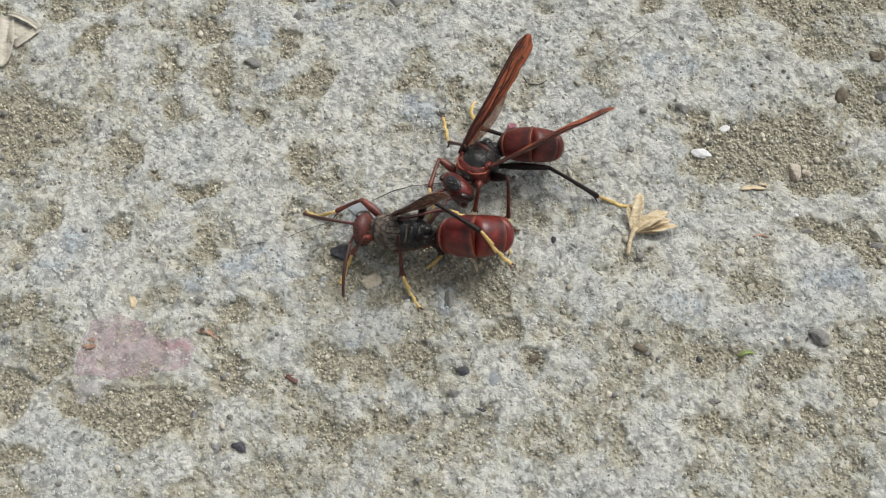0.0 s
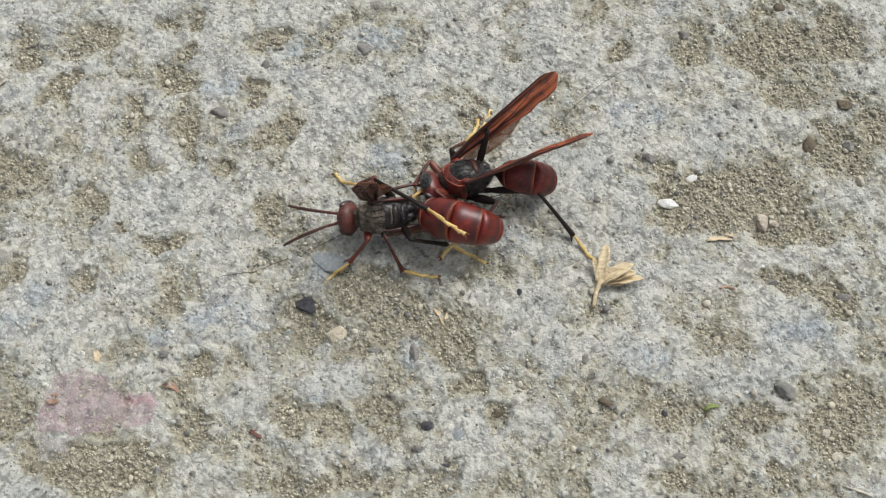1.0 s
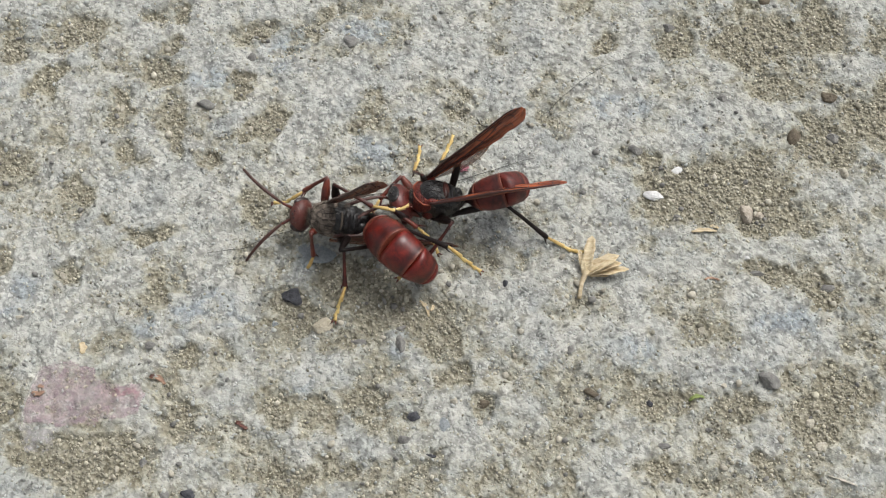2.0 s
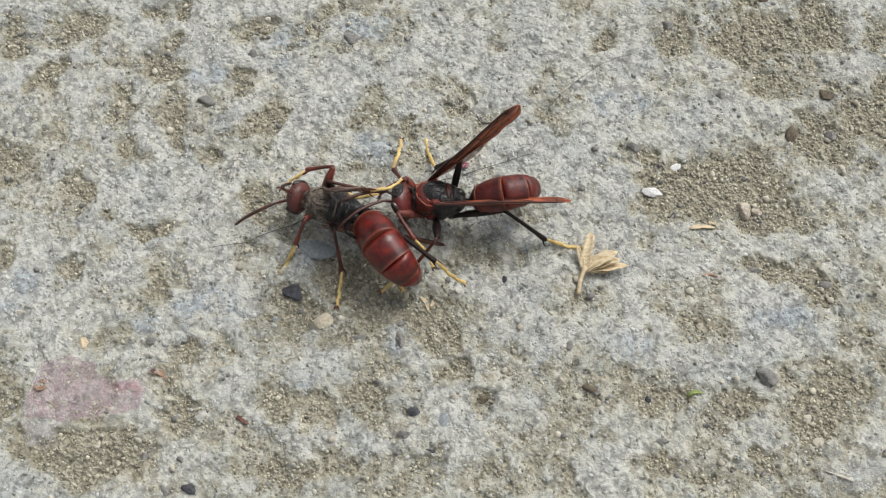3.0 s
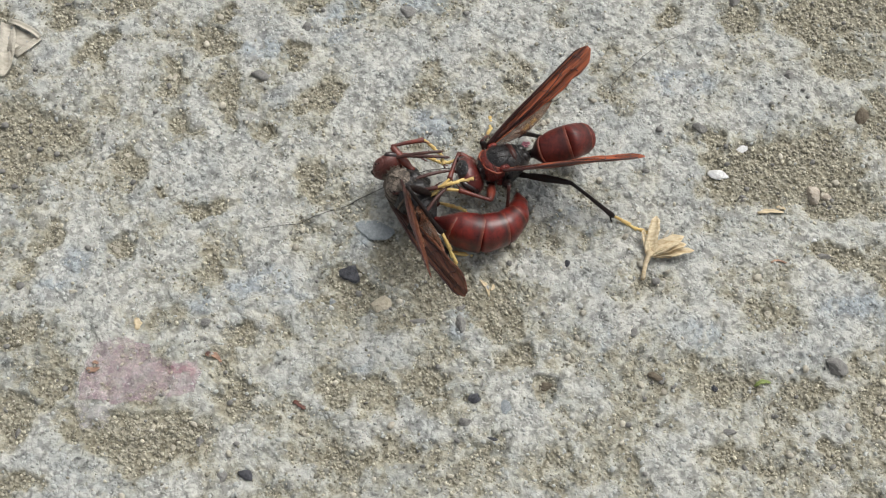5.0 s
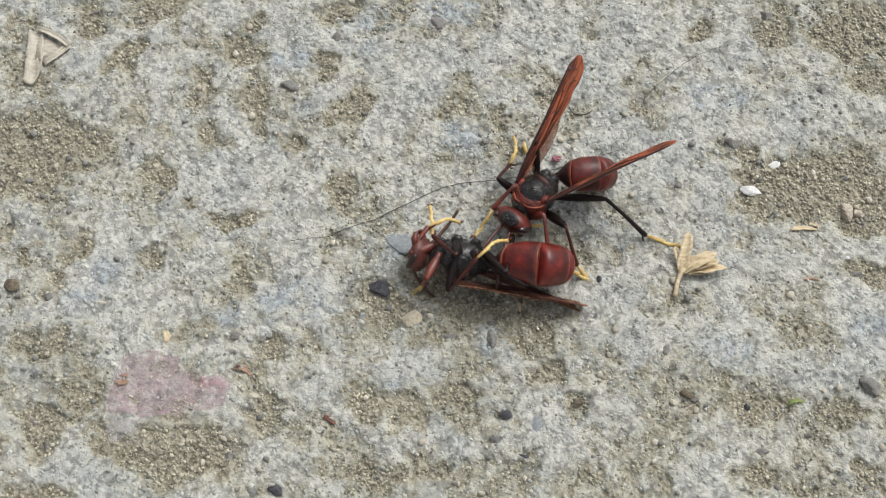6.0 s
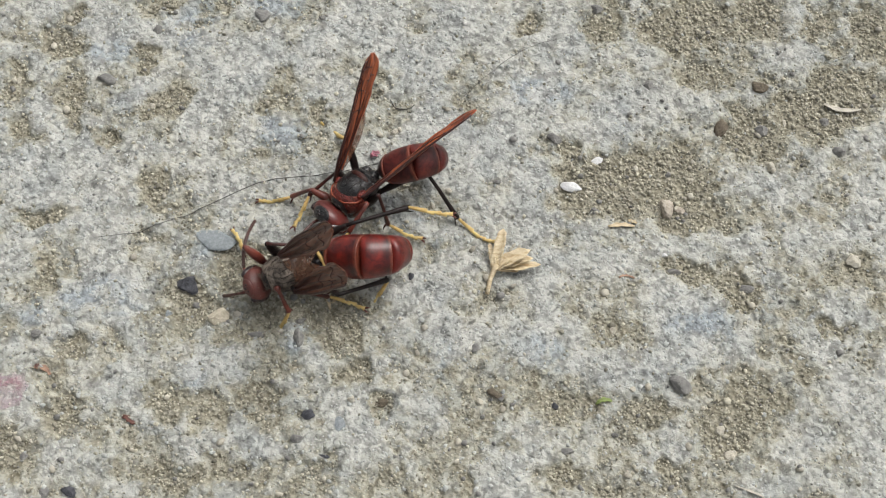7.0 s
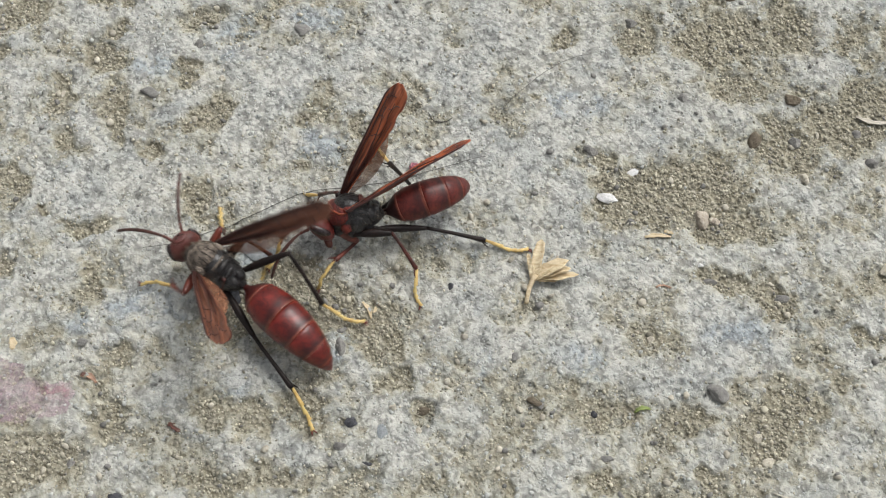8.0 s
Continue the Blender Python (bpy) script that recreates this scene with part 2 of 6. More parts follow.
BROWN_HEAD = chitin("brown_head", (0.125, 0.031, 0.023), (0.052, 0.015, 0.012), 0.42, pile=0.12, coat=0.1, shine=0.45)
DUSTY_PLATE = chitin("dusty_plate", (0.26, 0.215, 0.172), (0.085, 0.068, 0.055), 0.62, pile=0.7, coat=0.0, shine=0.3, lumps=0.00015)
ORANGE_KEEL = chitin("orange_keel", (0.36, 0.075, 0.025), (0.17, 0.026, 0.012), 0.4)
PILE_HAIR = chitin("pile_hair", (0.20, 0.165, 0.13), (0.10, 0.08, 0.06), 0.6, shine=0.3, coat=0.0)
HIND_WING = wing_material("pale_wing", (0.33, 0.16, 0.09), (0.20, 0.08, 0.045), 0.5)
VEIN = chitin("wing_vein", (0.055, 0.014, 0.009), (0.03, 0.008, 0.006), 0.45)
STRAW = plant_material("straw", (0.42, 0.32, 0.18), (0.68, 0.58, 0.40))
HUSK = plant_material("husk", (0.43, 0.30, 0.15), (0.80, 0.71, 0.50))
DRY_LEAF = plant_material("dry_leaf", (0.36, 0.33, 0.265), (0.57, 0.535, 0.455))
RUST = plant_material("rust_flake", (0.13, 0.065, 0.04), (0.42, 0.27, 0.185))
DEEP_RUST = plant_material("deep_rust_flake", (0.05, 0.018, 0.014), (0.17, 0.07, 0.05))
GREEN = plant_material("green_scrap", (0.12, 0.17, 0.04), (0.30, 0.36, 0.12))
PINK_FILM = plant_material("pink_film", (0.45, 0.31, 0.345), (0.59, 0.48, 0.51), 0.6, (0.02, 0.42))
PINK_SMEAR = plant_material("pink_smear", (0.44, 0.19, 0.23), (0.56, 0.33, 0.36), 0.6, (0.0, 0.5))
CLEAR_FILM = plant_material("clear_film", (0.55, 0.53, 0.51), (0.66, 0.64, 0.62), 0.35, (0.0, 0.55))
PETAL = plant_material("pink_petal", (0.35, 0.10, 0.14), (0.52, 0.28, 0.32))
HAIR = chitin("hair_strand", (0.035, 0.028, 0.022), (0.02, 0.016, 0.013), 0.45)

# ---- ground: one sheet of worn concrete with sand-filled hollows ----
def lattice(ix, iy, seed):
    n = (ix * 374761393 + iy * 668265263 + seed * 1442695041) & 0xFFFFFFFF
    n = ((n ^ (n >> 13)) * 1274126177) & 0xFFFFFFFF
    return ((n ^ (n >> 16)) & 0xFFFF) / 65535.0


def value_noise(x, y, seed):
    ix, iy = np.floor(x).astype(np.int64), np.floor(y).astype(np.int64)
    fx, fy = x - ix, y - iy
    fx, fy = fx * fx * (3 - 2 * fx), fy * fy * (3 - 2 * fy)
    a, b = lattice(ix, iy, seed), lattice(ix + 1, iy, seed)
    c, d = lattice(ix, iy + 1, seed), lattice(ix + 1, iy + 1, seed)
    return (a + (b - a) * fx) * (1 - fy) + (c + (d - c) * fx) * fy


def fbm(x, y, seed, octaves=4):
    total, amp, norm = 0.0, 1.0, 0.0
    x, y = 0.86 * x - 0.51 * y, 0.51 * x + 0.86 * y
    for k in range(octaves):
        total = total + amp * value_noise(x * 2 ** k, y * 2 ** k, seed + 17 * k)
        norm, amp = norm + amp, amp * 0.55
        x, y = 0.80 * x - 0.60 * y, 0.60 * x + 0.80 * y
    return total / norm - 0.5


# hollows that hold sand: centre, half axes and turn, row by row from far to near
HOLLOWS = [
    [(-68.6, 20.3, 2.2, 2.2, 6.8), (-60.4, 22.6, 2.7, 2.7, 5.8), (-60, 21.6, 2.9, 2.2, 6.8), (-52.9, 16.3, 2.1, 1.6, 53.7), (-52.8, 16.8, 3.2, 1.8, 48), (-52, 24.8, 3.8, 3.2, 5.8), (-42.9, 28.7, 1.5, 1.4, 5.8), (-39.7, 19.9, 3, 1.8, 5.7), (-37.8, 24, 1.5, 1.8, 5.8), (-37.5, 29.9, 1.9, 1.9, 5.8), (-28.2, 19, 2.2, 1.8, 5.7), (-27.3, 27.8, 3.1, 2, 5.8), (-21.9, 24.7, 1.5, 1.3, 5.8), (-0.1, 18.5, 2.2, 1, 5.7), (15.9, 20.1, 0.9, 0.7, 5.7), (19.7, 30.7, 2.3, 1.8, 5.8), (29, 32.8, 3.1, 3.2, 5.8), (38.4, 38.6, 2, 1.4, 5.8)],
    [(41.4, 32.9, 6, 3.4, 5.8), (43.8, 27.1, 4.6, 2.2, 5.7), (48.5, 18.1, 5.2, 3.8, 5.7), (49.3, 35.6, 3.1, 3.7, 5.8), (55.8, 21.7, 5.1, 3.2, 7.2), (56.9, 35.5, 3, 2.2, 7.4), (60.9, 25.2, 5, 3.8, 7.2), (65, 33.9, 2.6, 3.9, 7.4), (-60.4, -12.2, 1.3, 1.8, 6.5), (-60.3, 2.9, 6.3, 5.6, 6.7), (-54.4, -8.9, 1.6, 3.6, -19.3), (-46.5, 0.9, 2.9, 2.4, 5.6), (-44.3, -9.7, 2.1, 1.4, 5.6), (-43.6, 13.6, 2.2, 3, 5.7), (-41.5, -1.9, 1.4, 1, 5.6), (-40.8, 7.5, 1.8, 2.1, 5.7), (-36.1, 12.6, 1.8, 4.3, 17.4), (-35.5, -3.4, 3.5, 1.3, 5.6)],
    [(-33.6, -10.7, 1.9, 3, 5.5), (-29.8, 6.9, 2, 1.6, 5.7), (-24, 1, 1.9, 3.6, 5.6), (-23.9, 13.8, 2.1, 4, -16.7), (-17.4, -12.7, 2.9, 3.7, 5.5), (-11, 14.5, 3.1, 1.3, 39.5), (-10.5, -7.5, 4.2, 2.6, 5.6), (-5.3, -11.5, 4.1, 2.9, 5.5), (-4.9, 13.9, 1.5, 2.1, 5.7), (1.5, -13.4, 3.1, 4, 5.5), (4.6, -11.6, 2.1, 2.2, 5.5), (25.7, 11.3, 2.1, 2.5, 5.6), (27.2, 7.6, 2.3, 3.2, 5.6), (32.5, 5.9, 2.9, 2.8, 5.6), (32.9, -9.8, 1.7, 1.3, 5.5), (36, 10.7, 7.5, 3.8, 16.6), (40.8, 6.2, 5.8, 2, 5.6), (41.3, -1.9, 3.9, 1.6, -11.2)],
    [(46.8, -3.0, 4.2, 2.0, 0.1), (51.5, -8.1, 1.7, 1, 6.8), (51.6, -8, 1.7, 1.5, 5.5), (58.5, -6, 2.4, 1.3, 6.8), (61.7, 1.3, 2.8, 2.6, 6.9), (63.9, -2.5, 2, 1.8, 6.8), (-55.6, -22, 3.9, 2.1, 6.4), (-53.2, -32, 3.2, 2.6, 6.4), (-51.2, -39.1, 3.7, 1.6, 6.3), (-49.2, -26.8, 3.5, 2.5, 6.4), (-45.5, -31.6, 1.6, 2.4, 5.4), (-36.9, -32.2, 5.9, 3, 5.4), (-28.1, -26.2, 2.3, 2.9, 5.5), (-27.6, -18.6, 2, 1.3, 5.5), (-17.6, -23.9, 2.7, 2.2, 5.5), (-15.5, -32.4, 3.9, 1.4, 5.4), (-12.1, -24.7, 2.7, 2.6, 5.5), (-8.7, -15.4, 2.7, 1.4, 5.5)],
    [(-8.6, -31.2, 3.3, 1.6, 5.4), (-6, -22.7, 2.5, 1.9, 5.5), (1.6, -29.4, 2, 1.7, 5.4), (2.9, -18.6, 2.7, 1.8, 5.5), (7.2, -21.5, 2, 1.4, 5.5), (20.7, -20.2, 1.3, 1, 5.5), (28.4, -26.3, 2.5, 1.3, 6.5), (28.5, -27.3, 3, 1.5, 5.4), (29.7, -20.3, 3.7, 2.8, 5.5), (37.4, -19.6, 2.7, 1.9, 5.5), (40.8, -27.5, 2, 1.7, 5.4), (46.4, -20.1, 3.7, 3.1, 5.4), (48.7, -17.4, 4.2, 3.6, 6.6)],
]


# blue-grey patches where the cement skin is rubbed smooth
RUBBED = [
    (-9.3, 11, 3.5, 2.7, 5.7), (-23, 25.1, 4.4, 3.1, 17.7), (9.8, -1.3, 3, 2.3, 5.6), (-12.4, 29.2, 4.2, 2.3, 5.8), (-26.5, -12.8, 5.1, 2.1, 14.2), (-0.6, -15.2, 3.1, 1.9, -5.1), (-15.6, -21.6, 2.1, 2.4, 5.5), (21.7, 20.5, 4.1, 1.9, 5.7), (-31.7, 19.6, 3, 2.3, 5.7), (-15.1, -4.1, 2.8, 1.9, 5.6), (26, -14.7, 4, 2.2, -16), (-32.3, -15.2, 4.1, 2.2, 5.5), (-50, -14, 4, 2.3, 28.1), (43.8, -8.6, 3.5, 2.2, 5.5), (13.1, -15.9, 1.2, 3.6, -21.1)
]


def worn_at(x, y):
    wx, wy = x + 5.0 * fbm(x / 3.5, y / 3.5, 61), y + 5.0 * fbm(x / 3.5, y / 3.5, 67)
    best = np.zeros_like(wx)
    for cx, cy, rx, ry, turn in RUBBED:
        c, s = math.cos(radians(turn)), math.sin(radians(turn))
        u, v = (wx - cx) * c + (wy - cy) * s, (wy - cy) * c - (wx - cx) * s
        best = np.maximum(best, np.clip(2.2 - 1.9 * np.sqrt((u / rx) ** 2 + (v / ry) ** 2), 0, 1))
    return best * 0.75


def dirt_at(x, y):
    """How much sand lies at a place, 0 to 1 (over 0.55 is full cover)."""
    wx = x + 4.2 * fbm(x / 5.0, y / 5.0, 5) + 2.6 * fbm(x / 1.5, y / 1.5, 6, 3)
    wy = y + 4.2 * fbm(x / 5.0, y / 5.0, 9) + 2.6 * fbm(x / 1.5, y / 1.5, 8, 3)
    best = np.zeros_like(wx)
    for row in HOLLOWS:
        for cx, cy, rx, ry, turn in row:
            c, s = math.cos(radians(turn)), math.sin(radians(turn))
            u, v = (wx - cx) * c + (wy - cy) * s, (wy - cy) * c - (wx - cx) * s
            r = np.sqrt((u / (rx * 1.1)) ** 2 + (v / (ry * 1.1)) ** 2)
            best = np.maximum(best, np.clip(0.86 + 0.11 * min(3.6, math.sqrt(rx * ry)) - 0.68 * r, 0, 1))
    best = np.clip(best + best * 1.3 * fbm(x / 3.6, y / 3.6, 91, 3), 0, 1)
    far = np.maximum(np.abs(x) - 74, np.abs(y) - 46)
    loose = np.clip(0.45 + 2.2 * fbm(x / 9.0, y / 9.0, 31), 0, 1) * np.clip(far / 6, 0, 1)
    thin = np.clip(0.24 + 0.14 * np.clip((-10 - y) / 12, 0, 1) + 1.5 * fbm(x / 4.5, y / 4.5, 44), 0, 0.58)
    return np.maximum(np.maximum(best, loose), thin)


def height_at(x, y, dirt=None):
    """The ground's height in millimetres."""
    dirt = dirt_at(x, y) if dirt is None else dirt
    skin = 1.1 * fbm(x / 22.0, y / 22.0, 1, 3) + 0.55 * fbm(x / 6.0, y / 6.0, 2, 3)
    # flakes of the cement skin that stand a little over their neighbours, and its crumbly crust
    flakes = np.clip(3.2 * fbm(x / 3.4, y / 3.4, 71, 4) + 0.5, 0, 1)
    crust = 0.42 * fbm(x / 1.25, y / 1.25, 3, 3) - 0.16 * np.clip(1 - 9 * np.abs(fbm(x / 1.9, y / 1.9, 77, 3)), 0, 1)
    grit = 0.34 * fbm(x / 0.75, y / 0.75, 4, 2)
    step = np.clip((dirt - 0.36 + 0.5 * fbm(x / 1.8, y / 1.8, 83, 3)) / 0.4, 0, 1)
    step = step * step * (3 - 2 * step)
    return skin + (0.22 * flakes + crust) * (1 - 0.5 * step) + grit * (0.35 + 1.1 * step) - 0.6 * step


# the heights on a half-millimetre lattice, to seat things quickly
LATTICE_X, LATTICE_Y = np.arange(-80.0, 80.5, 0.5), np.arange(-52.0, 52.5, 0.5)
LATTICE_Z = height_at(*[a.ravel() for a in np.meshgrid(LATTICE_X, LATTICE_Y)]).reshape(len(LATTICE_Y), len(LATTICE_X))


def ground_z(x, y):
    i, j = (x + 80.0) * 2, (y + 52.0) * 2
    i0, j0 = max(0, min(319, int(i))), max(0, min(207, int(j)))
    u, v = i - i0, j - j0
    z = LATTICE_Z
    return float((z[j0, i0] * (1 - u) + z[j0, i0 + 1] * u) * (1 - v) + (z[j0 + 1, i0] * (1 - u) + z[j0 + 1, i0 + 1] * u) * v)


def build_ground():
    def axis(lo, hi, step):
        core = np.arange(lo, hi + step, step)
        out = np.cumsum(step * 1.32 ** np.arange(1, 46))
        return np.concatenate([core[0] - out[::-1], core, core[-1] + out])
    xs, ys = axis(-75.0, 73.0, 0.2), axis(-47.0, 47.0, 0.2)
    gx, gy = np.meshgrid(xs, ys)
    x, y = gx.ravel(), gy.ravel()
    near = (np.abs(x) < 400) & (np.abs(y) < 400)
    dirt, z = np.zeros_like(x), np.zeros_like(x)
    dirt[near] = dirt_at(x[near], y[near])
    z[near] = height_at(x[near], y[near], dirt[near])
    nx, ny = len(xs), len(ys)
    i = (np.arange(ny - 1)[:, None] * nx + np.arange(nx - 1)[None, :]).ravel()
    quads = np.stack([i, i + 1, i + 1 + nx, i + nx], 1)
    me = bpy.data.meshes.new("ground")
    me.vertices.add(len(x))
    me.vertices.foreach_set("co", (np.stack([x, y, z], 1) * MM).ravel())
    me.loops.add(quads.size)
    me.loops.foreach_set("vertex_index", quads.ravel())
    me.polygons.add(len(quads))
    me.polygons.foreach_set("loop_start", np.arange(0, quads.size, 4))
    me.polygons.foreach_set("use_smooth", np.ones(len(quads), dtype=bool))
    me.update(calc_edges=True)
    me.attributes.new("dirt", "FLOAT", "POINT").data.foreach_set("value", dirt.astype(np.float32))
    worn = np.zeros_like(x)
    worn[near] = worn_at(x[near], y[near])
    me.attributes.new("worn", "FLOAT", "POINT").data.foreach_set("value", worn.astype(np.float32))
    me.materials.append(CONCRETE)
    return tagged(new("ground", me), "worn grey concrete with sandy dirt in its shallow hollows", "ground", kind="structure")


build_ground()


def icosahedron():
    bm = bmesh.new()
    bmesh.ops.create_icosphere(bm, subdivisions=1, radius=1.0)
    v = np.array([p.co[:] for p in bm.verts])
    f = np.array([[p.index for p in q.verts] for q in bm.faces])
    bm.free()
    return v, f


def scatter(name, mat, count, sizes, want, label, category, seed, sink=0.35):
    """Loose angular grains lying on the ground; want(dirt) is the chance that one stays where it falls."""
    rng = np.random.default_rng(seed)
    base, faces = icosahedron()
    x, y = rng.uniform(-75, 73, count), rng.uniform(-47, 47, count)
    dirt = dirt_at(x, y) + 0.7 * fbm(x / 1.8, y / 1.8, 83, 3) + rng.normal(0, 0.06, count)
    keep = rng.random(count) < want(dirt)
    x, y, dirt = x[keep], y[keep], dirt[keep]
    z = height_at(x, y)
    n = len(x)
    r = sizes[0] * (sizes[1] / sizes[0]) ** (rng.random(n) ** 2.2)
    # chips: each grain is cut back by four random planes
    v = np.repeat(base[None], n, 0)
    for _ in range(4):
        d = rng.normal(size=(n, 1, 3))
        d /= np.linalg.norm(d, axis=-1, keepdims=True)
        over = np.maximum(0, (v * d).sum(-1, keepdims=True) - rng.uniform(0.35, 0.8, (n, 1, 1)))
        v = v - over * d
    v = v * rng.uniform(0.7, 1.4, (n, 1, 3)) * np.array([1.05, 1.05, 0.85]) * r[:, None, None]
    a = rng.uniform(0, 2 * np.pi, n)
    c, s = np.cos(a)[:, None], np.sin(a)[:, None]
    v = np.stack([v[..., 0] * c - v[..., 1] * s, v[..., 0] * s + v[..., 1] * c, v[..., 2]], -1)
    v += np.stack([x, y, z + r * (0.8 - sink)], -1)[:, None]
    f = (faces[None] + (np.arange(n) * len(base))[:, None, None]).reshape(-1, 3)
    me = bpy.data.meshes.new(name)
    me.vertices.add(n * len(base))
    me.vertices.foreach_set("co", (v * MM).ravel())
    me.loops.add(f.size)
    me.loops.foreach_set("vertex_index", f.ravel())
    me.polygons.add(len(f))
    me.polygons.foreach_set("loop_start", np.arange(0, f.size, 3))
    me.update(calc_edges=True)
    me.materials.append(mat)
    return tagged(new(name, me), label, category, kind="stuff")


scatter("sand", SAND, 170000, (0.10, 0.27), lambda d: np.clip((d - 0.42) * 1.8, 0.014, 0.75), "loose brown sand grains in the hollows of the concrete", "sand", 3)
scatter("cement_grit", CEMENT_GRIT, 26000, (0.13, 0.36), lambda d: np.clip(1.0 - d * 1.4, 0.05, 0.9), "grey cement grit that roughens the concrete skin", "grit", 8, 1.0)
scatter("gravel", SAND, 10000, (0.22, 0.46), lambda d: np.clip((d - 0.70) * 0.7, 0.0, 0.2), "coarse brown gravel in the hollows of the concrete", "gravel", 6)
scatter("grit", PALE_GRIT, 9000, (0.12, 0.5), lambda d: np.clip((d - 0.35) * 0.6, 0.03, 0.3), "pale grit strewn over the concrete", "grit", 4)
scatter("dark_grit", GREY_STONE, 9000, (0.11, 0.5), lambda d: np.clip((d - 0.35) * 0.6, 0.05, 0.3), "dark grit strewn over the concrete", "grit", 5)

# ---- building helpers ----
def part(name, bm, mat, parent=None, label="", smooth=True):
    """Link a bmesh as one mesh object, under a thing or a part. Millimetres in, metres out."""
    bmesh.ops.recalc_face_normals(bm, faces=bm.faces)
    bmesh.ops.scale(bm, vec=(MM, MM, MM), verts=bm.verts)
    me = bpy.data.meshes.new(name)
    bm.to_mesh(me)
    bm.free()
    if smooth:
        me.polygons.foreach_set("use_smooth", np.ones(len(me.polygons), dtype=bool))
    me.materials.append(mat)
    ob = new(name, me)
    if parent:
        ob.parent = parent
    return tagged(ob, label)


def loft(bm, rings, sides=24, power=2.0, close=True):
    """Skin a body along x: rings of (x, half width, height up, depth down, middle z)."""
    rows = []
    for x, w, up, down, zc in rings:
        row = []
        for k in range(sides):
            a = 2 * math.pi * k / sides
            c, s = math.cos(a), math.sin(a)
            e = 2.0 / power
            yy = math.copysign(abs(c) ** e, c) * w
            zz = math.copysign(abs(s) ** e, s) * (up if s > 0 else down)
            row.append(bm.verts.new((x, yy, zc + zz)))
        rows.append(row)
    for r0, r1 in zip(rows, rows[1:]):
        for k in range(sides):
            bm.faces.new((r0[k], r0[(k + 1) % sides], r1[(k + 1) % sides], r1[k]))
    if close:
        bm.faces.new(rows[0][::-1])
        bm.faces.new(rows[-1])
    return rows


def tube(bm, points, radii, sides=10):
    """A round limb through points, with a radius at each."""
    pts = [Vector(p) for p in points]
    rows, side = [], None
    for i, p in enumerate(pts):
        d = (pts[min(i + 1, len(pts) - 1)] - pts[max(i - 1, 0)]).normalized()
        if side is None:
            side = d.orthogonal().normalized()
        side = (side - d * side.dot(d)).normalized()
        up = d.cross(side)
        rows.append([bm.verts.new(p + (side * math.cos(2 * math.pi * k / sides) + up * math.sin(2 * math.pi * k / sides)) * radii[i]) for k in range(sides)])
    for r0, r1 in zip(rows, rows[1:]):
        for k in range(sides):
            bm.faces.new((r0[k], r0[(k + 1) % sides], r1[(k + 1) % sides], r1[k]))
    bm.faces.new(rows[0][::-1])
    bm.faces.new(rows[-1])


def ball(bm, centre, radii, turn=(0, 0, 0), seg=20):
    made = bmesh.ops.create_uvsphere(bm, u_segments=seg, v_segments=seg // 2 + 2, radius=1.0)["verts"]
    m = Matrix.LocRotScale(centre, Euler([radians(a) for a in turn]), radii)
    bmesh.ops.transform(bm, matrix=m, verts=made)


# ---- paper wasp: x ahead, y to its left, z up, millimetres about the middle of the thorax ----
NECK, WAIST = Vector((3.7, 0, 0.1)), Vector((-4.1, 0, -0.5))
HIPS = {"fore": Vector((2.2, 1.0, -1.9)), "mid": Vector((0.3, 1.2, -2.2)), "hind": Vector((-1.9, 1.1, -1.9))}
LEG_LENGTHS = {"fore": (3.9, 3.9, 4.0), "mid": (4.6, 5.3, 4.4), "hind": (6.9, 7.4, 5.4)}
WING_ROOT = Vector((1.0, 2.0, 1.25))
SCAPE_ROOT = Vector((1.95, 0.5, 0.4))
BELLY = (2.6, 3.3, 2.7, 2.2, 1.9, 1.6)


SPAN = [0.0, 0.04, 0.09, 0.13, 0.175, 0.25, 0.35, 0.46, 0.56, 0.65, 0.74, 0.83, 0.91, 0.97, 1.0]
GIRTH = [0.36, 0.55, 1.3, 1.85, 2.25, 2.55, 2.7, 2.68, 2.54, 2.33, 2.02, 1.58, 1.04, 0.5, 0.05]


